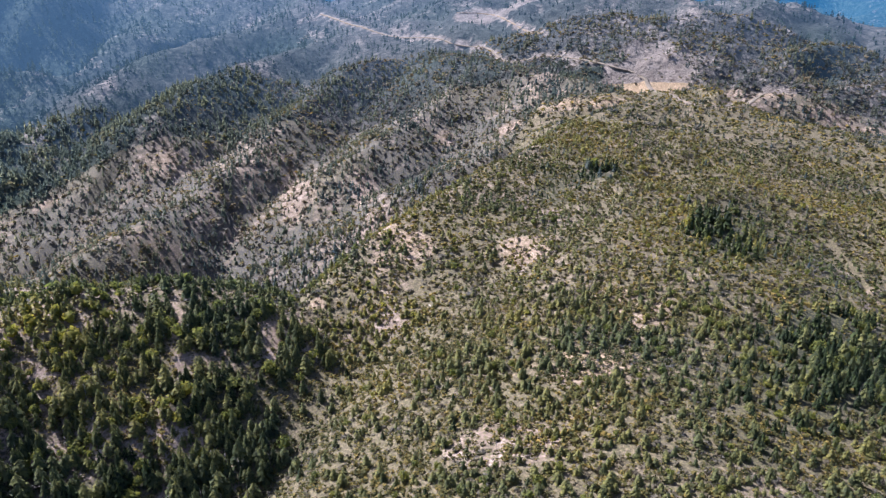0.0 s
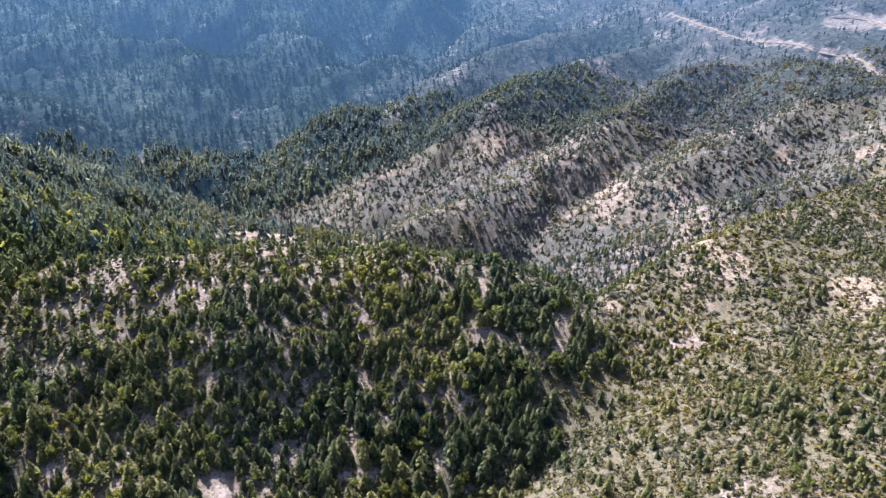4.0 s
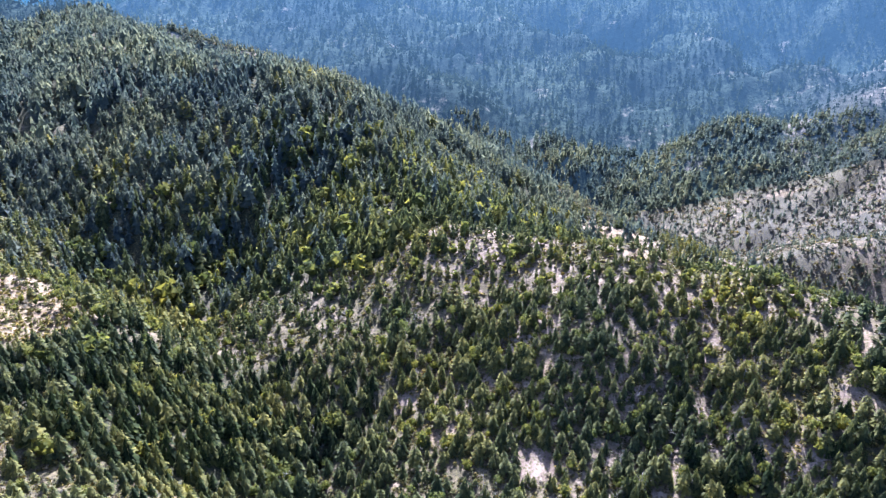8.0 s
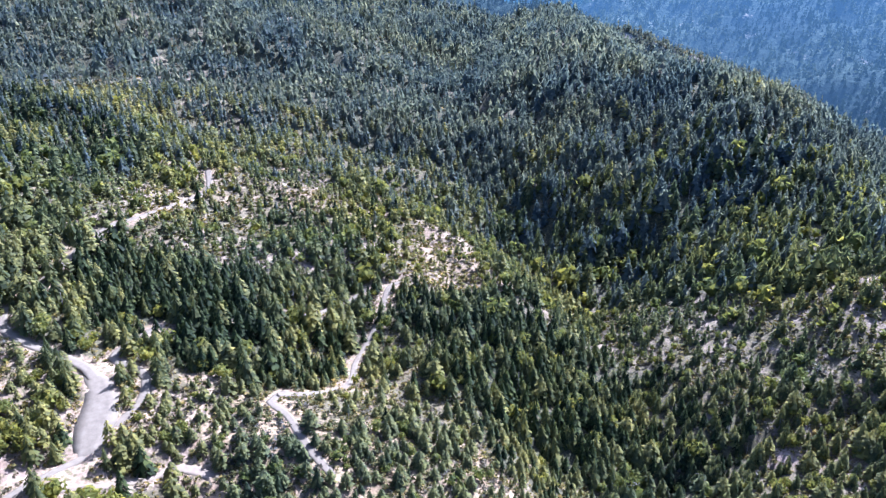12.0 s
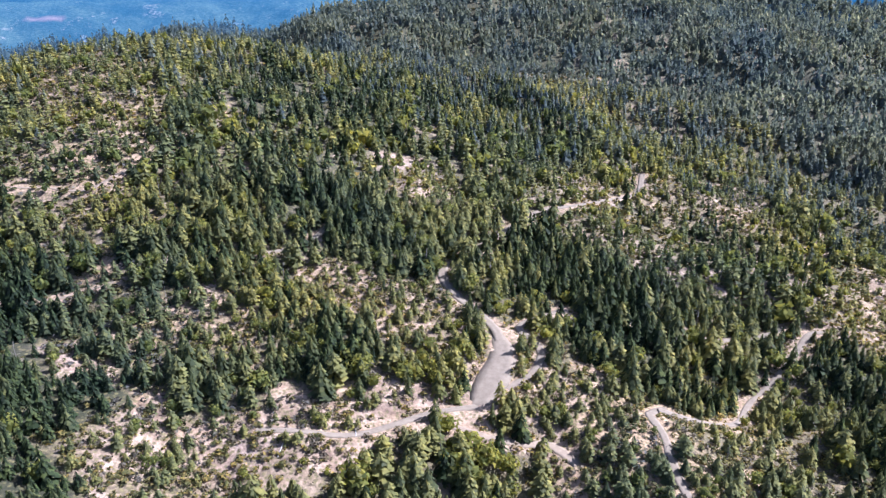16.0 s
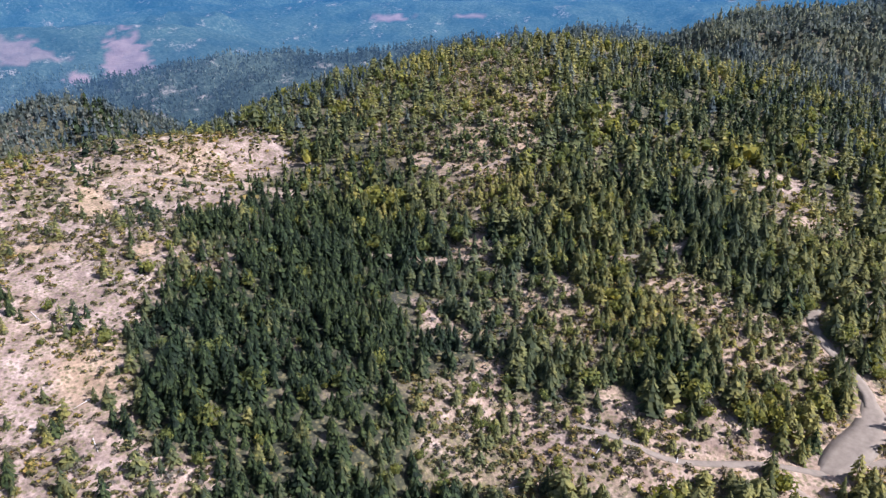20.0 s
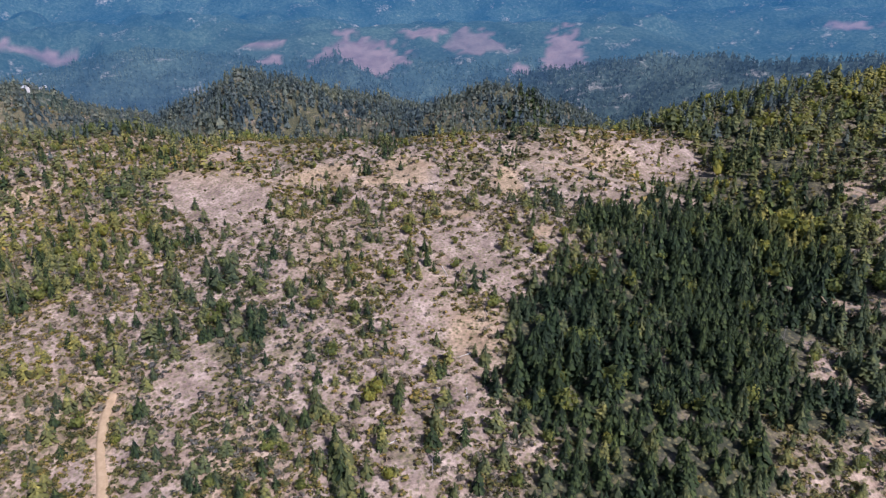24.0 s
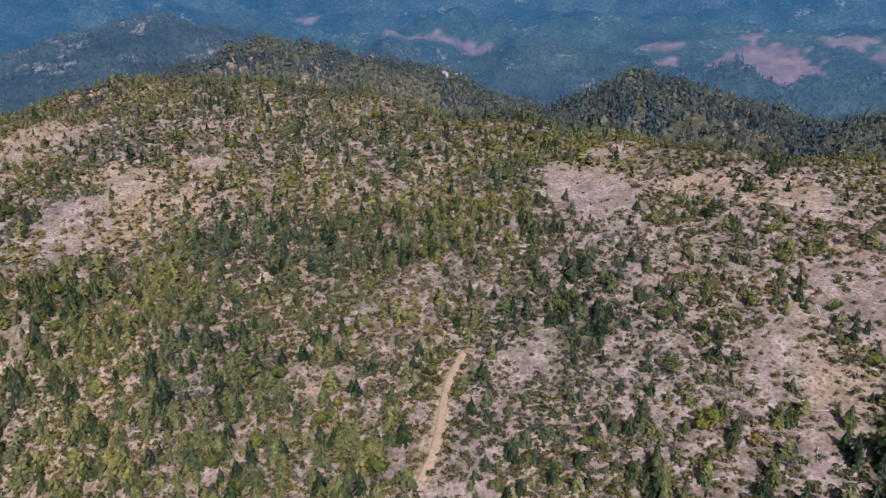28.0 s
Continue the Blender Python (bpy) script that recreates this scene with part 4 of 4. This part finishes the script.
def plant(kind, level, x, y, z, height, width):
    """Gathers the plants of one kind as joined meshes."""
    pick = rng.integers(0, 5, len(x))
    for v in range(5):
        s = pick == v
        if not s.any():
            continue
        tv, tf = TEMPLATES[kind, min(level, 3)][v]
        n = s.sum()
        w = rng.uniform(0, 2 * math.pi, n)[:, None]
        c, q = np.cos(w), np.sin(w)
        ww, hh = width[s][:, None], height[s][:, None]
        vx, vy = tv[None, :, 0] * ww, tv[None, :, 1] * ww
        co = np.stack([vx * c - vy * q + x[s][:, None], vx * q + vy * c + y[s][:, None], tv[None, :, 2] * hh + z[s][:, None]], 2)
        store = heaps.setdefault((kind, level), [[], [], 0])
        store[0].append(co.reshape(-1, 3))
        store[1].append((tf[None] + (np.arange(n) * len(tv))[:, None, None]).reshape(-1, 3) + store[2])
        store[2] += n * len(tv)


single = []
for level, (r0, r1, gap) in enumerate(((195, 440, 4.5), (440, 900, 6.3), (900, 1500, 7.8), (1500, 3000, 14.5))):
    count = int(math.pi * (r1 * r1 - r0 * r0) * 300 / 360 / gap ** 2)
    r = np.sqrt(rng.uniform(r0 * r0, r1 * r1, count))
    h = np.radians(rng.uniform(-144, 156, count))
    x, y = r * np.sin(h), r * np.cos(h)
    z, zone, off_road = graded(x, y)
    fir, pine, oak, snag, shrub, bare, rust, felled, tall, deep = cover(x, y, zone, off_road)
    free = off_road > (1.0, 1.0, 12, 16)[level]
    oak = oak * (1 - step(r, 600, 850))
    total = np.maximum(fir + pine + oak + snag, 1)
    dice = rng.uniform(0, 1, count)
    acc = np.zeros(count)
    spread = rng.normal(1, 0.27, count).clip(0.4, 1.8) * (1 + 0.22 * fbm(x, y, 45, 210, 2))
    for kind, share, hscale, wide in (("fir", fir, 0.88, 0.70), ("pine", pine, 0.84, 0.74), ("oak", oak, 0.62, 0.95), ("snag", snag, 0.8, 0.5)):
        s = free & (dice >= acc) & (dice < acc + share / total)
        acc = acc + share / total
        hh = (tall * hscale * spread)[s] * (1, 1, 1.12, 1.2)[level]
        ww = hh * wide * (1, 1, 1.05, 1.1)[level] * rng.uniform(0.8, 1.25, len(hh))
        xs, ys, zs = x[s], y[s], z[s] - 0.3
        keep = np.ones(len(hh), bool)
        if level == 0:
            nearest = np.argsort(np.hypot(xs, ys) + 1000 * (np.hypot(xs, ys) < 235))[:SINGLE[kind]]
            keep[nearest] = False
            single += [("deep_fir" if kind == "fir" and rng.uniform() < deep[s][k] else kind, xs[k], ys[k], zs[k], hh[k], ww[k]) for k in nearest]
        if kind == "fir":
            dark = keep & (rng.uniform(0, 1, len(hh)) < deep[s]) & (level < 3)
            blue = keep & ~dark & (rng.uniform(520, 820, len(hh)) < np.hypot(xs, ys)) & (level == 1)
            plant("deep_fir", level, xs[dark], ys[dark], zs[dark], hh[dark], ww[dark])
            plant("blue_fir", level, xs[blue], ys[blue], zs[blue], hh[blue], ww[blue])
            keep &= ~dark & ~blue
        plant(kind, level, xs[keep], ys[keep], zs[keep], hh[keep], ww[keep])

# undergrowth
for level, (r0, r1, gap) in enumerate(((195, 440, 2.1), (440, 900, 2.8), (900, 1500, 7.0))):
    count = int(math.pi * (r1 * r1 - r0 * r0) * 300 / 360 / gap ** 2)
    r = np.sqrt(rng.uniform(r0 * r0, r1 * r1, count))
    h = np.radians(rng.uniform(-144, 156, count))
    x, y = r * np.sin(h), r * np.cos(h)
    zone = land(x, y, True)[1]
    c = cover(x, y, zone)
    s = rng.uniform(0, 1, count) < c[4] * (0.75 + 0.5 * fbm(x, y, 12, 260, 2)) * np.clip(1.35 - c[0], 0.1, 1)
    x, y = x[s], y[s]
    z, zone, off_road = graded(x, y)
    near = off_road > 0.6
    x, y, z = x[near], y[near], z[near]
    w = rng.uniform(1.2, 3.5, len(x)) * (1, 1.05, 2.0)[level]
    dry = rng.uniform(0, 1, len(x)) < 0.14 + 0.62 * burnt_share(x, y, zone[near]) + 0.18 * c[5][s][near] + 0.25 * fbm(x, y, 60, 280, 2)
    for kind, k in (("shrub", ~dry), ("brush", dry)):
        plant(kind, level, x[k], y[k], z[k] - 0.15, w[k] * rng.uniform(.4, .8, k.sum()), w[k])

WORDS = {"deep_fir": ("deep green young firs crowding ravine and slopes, shade darkened into their colour", "forest"), "blue_fir": ("firs on the farther slopes, tinted blue for haze", "forest"), "fir": ("dense dark green fir forest on the slopes", "forest"), "pine": ("scattered olive green pines on dry slopes", "trees"),
         "oak": ("rounded bright green broadleaf trees among conifers", "trees"), "snag": ("grey bare dead trees left standing", "dead trees"),
         "shrub": ("low olive brown shrubs on stony soil", "shrubs"), "brush": ("dry grey leafless brush on stony soil", "brush")}
PLURAL = {"deep_fir": "deep_green_firs", "blue_fir": "hazed_firs", "fir": "fir_forest", "pine": "pine_woods", "oak": "broadleaf_trees", "snag": "dead_trees", "shrub": "shrubs", "brush": "dry_brush"}
for (kind, level), (vs, fs, n) in heaps.items():
    # the farther rings use needles with the haze tint in their colour
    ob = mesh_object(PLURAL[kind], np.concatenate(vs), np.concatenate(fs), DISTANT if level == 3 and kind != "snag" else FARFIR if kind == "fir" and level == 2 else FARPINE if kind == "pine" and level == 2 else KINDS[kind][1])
    tagged(ob, *WORDS[kind], kind="stuff")


# ---- the nearest trees, one by one ----
def mesh_data(name, vf, mat):
    me = bpy.data.meshes.new(name)
    me.from_pydata(vf[0].tolist(), [], vf[1].tolist())
    me.materials.append(mat)
    return me


FINE = {"fir": lambda q: boughs(110, 0.05, 0.22, 0.4, q, 0.66, kink=1), "pine": lambda q: boughs(76, 0.15, 0.24, 0.05, q, 0.52, kink=1),
        "deep_fir": lambda q: boughs(110, 0.04, 0.22, 0.45, q, 0.66, kink=1), "oak": lambda q: leaves(110, 0.12, q),
        "snag": lambda q: joined(*[stick(0, 0, z, w * math.cos(a), w * math.sin(a), z + .1, .012, .003) for z, w, a in [(q.uniform(.25, .95), q.uniform(.15, .45), q.uniform(0, 6.28)) for _ in range(16)]])}
SAID = {"fir": ("fir_tree", "crown", "tall dark green fir on the forested slope", "fir"), "pine": ("pine_tree", "crown", "olive green pine on the dry stony slope", "pine"),
        "deep_fir": ("fir_tree", "crown", "deep green fir crowding the ravine, its shade darkened into the colour", "fir"), "oak": ("broadleaf_tree", "crown", "rounded bright green broadleaf tree among conifers", "tree"), "snag": ("dead_tree", "branches", "grey leafless dead tree standing on the slope", "dead tree")}
SHAPES = {}
for kind in FINE:
    SHAPES[kind] = [(mesh_data("crown", FINE[kind](rng), KINDS[kind][1]), mesh_data("trunk", stick(0, 0, -0.06, 0, 0, 0.97, 0.022, 0.004, 6), DEAD if kind == "snag" else BARK)) for _ in range(5)]
for kind, x, y, z, height, width in single:
    name, top, label, category = SAID[kind]
    tree = new(name)
    tree.matrix_world = Matrix.LocRotScale((x, y, z), Euler((rng.normal(0, .03), rng.normal(0, .03), rng.uniform(0, 6.28))), (width, width, height))
    tagged(tree, label, category, group={"fir": "firs on the slope", "deep_fir": "firs on the slope", "pine": "pines on the slope", "oak": "broadleaf trees", "snag": "dead trees"}[kind])
    crown, trunk = SHAPES[kind][rng.integers(0, 5)]
    for part_name, me in ((top, crown), ("trunk", trunk)):
        new(part_name, me).parent = tree

# ---- fallen logs, bleached ----
LOG_PLACES = [
    (434, -162, 292, 6.2), (290, -197, 30, 9.0), (414, -399, 312, 5.5), (279, -283, 209, 7.2), (265, -287, 223, 5.8), (399, -198, 172, 8.7),
    (302, -186, 11, 7.0), (267, -362, 40, 7.6), (311, -133, 151, 7.9), (213, -191, 155, 8.7), (-258, 102, 272, 6.4), (-237, 92, 344, 8.2),
    (-308, -109, 234, 6.5), (-279, -111, 250, 5.0), (-274, 31, 27, 6.5), (-286, 120, 350, 6.6), (-342, 62, 15, 7.9), (-385, 17, 321, 7.4),
    (-280, 0, 68, 5.2), (-220, 59, 278, 8.5), (-292, -26, 187, 5.5), (-313, -141, 134, 8.3), (-258, -200, 187, 6.0), (-232, -84, 335, 8.2),
    (-97, 219, 89, 8.7), (-70, 237, 107, 8.6), (-111, 195, 235, 9.1), (-30, 240, 78, 8.3), (-326, 112, 1, 9.1), (-241, 82, 245, 7.1),
]
for x, y, turn, length in LOG_PLACES:
    px, py = np.array([float(x)]), np.array([float(y)])
    tip = np.array([x + length * math.cos(radians(turn))]), np.array([y + length * math.sin(radians(turn))])
    z0, z1 = graded(px, py)[0][0], graded(*tip)[0][0]
    body = stick(0, 0, 0, 0, 0, 1, 0.028, 0.010, 7)
    limbs = [stick(0, 0, h_, 0.05 * math.cos(a_), 0.05 * math.sin(a_), h_ + 0.03, 0.006, 0.002) for h_, a_ in ((0.45, 0.4), (0.6, 2.2), (0.72, 4.0), (0.85, 1.1))]
    log = new("fallen_log")
    log.matrix_world = Matrix.Translation((x, y, z0 + 0.25)) @ Vector((tip[0][0] - x, tip[1][0] - y, z1 - z0)).to_track_quat("Z", "Y").to_matrix().to_4x4() @ Matrix.Scale(length, 4)
    tagged(log, "bleached fallen tree trunk lying on the slope", "log", group="fallen logs")
    new("stem", mesh_data("stem", body, BLEACHED)).parent = log
    new("broken_limbs", mesh_data("broken_limbs", joined(*limbs), BLEACHED)).parent = log


# ---- far settlement in the valley ----
WALLS = dusty("painted boards", (0.34, 0.33, 0.32), (0.44, 0.43, 0.42))
ROOFS = dusty("metal roof sheets", (0.26, 0.27, 0.29), (0.36, 0.38, 0.40))


def house(x, y, turn, length, width, height):
    z = float(graded(np.array([float(x)]), np.array([float(y)]))[0][0])
    home = new("house")
    home.matrix_world = pose(x, y, z, 0, 0, turn)
    tagged(home, "pale farm building with a grey roof in the far valley", "house", group="far buildings")
    l, w, h, r = length / 2, width / 2, height, height + width * 0.3
    box = [(-l, -w, -4), (l, -w, -4), (l, w, -4), (-l, w, -4), (-l, -w, h), (l, -w, h), (l, w, h), (-l, w, h), (-l, 0, r), (l, 0, r)]
    faces = [(0, 1, 5, 4), (2, 3, 7, 6), (1, 2, 6, 9, 5), (3, 0, 4, 8, 7)]
    roof = [(-l - 1, -w - 1, h - .3), (l + 1, -w - 1, h - .3), (l + 1, 0, r + .3), (-l - 1, 0, r + .3), (l + 1, w + 1, h - .3), (-l - 1, w + 1, h - .3)]
    for name, v, f, mat in (("wall", box, faces, WALLS), ("roof", roof + [(a, b, c + .4) for a, b, c in roof], [(0, 1, 2, 3), (3, 2, 4, 5), (9, 8, 7, 6), (11, 10, 8, 9), (0, 6, 7, 1), (5, 4, 10, 11)], ROOFS)):
        me = bpy.data.meshes.new(name)
        me.from_pydata(v, [], f)
        me.materials.append(mat)
        new(name, me).parent = home


for place in ((-2771, -520, 20, 24, 11, 5), (-2731, -489, 80, 18, 9, 4), (-2744, -472, 10, 14, 9, 4), (-1250, -246, 50, 16, 9, 4), (-2690, -809, 30, 18, 9, 4)):
    house(*place)
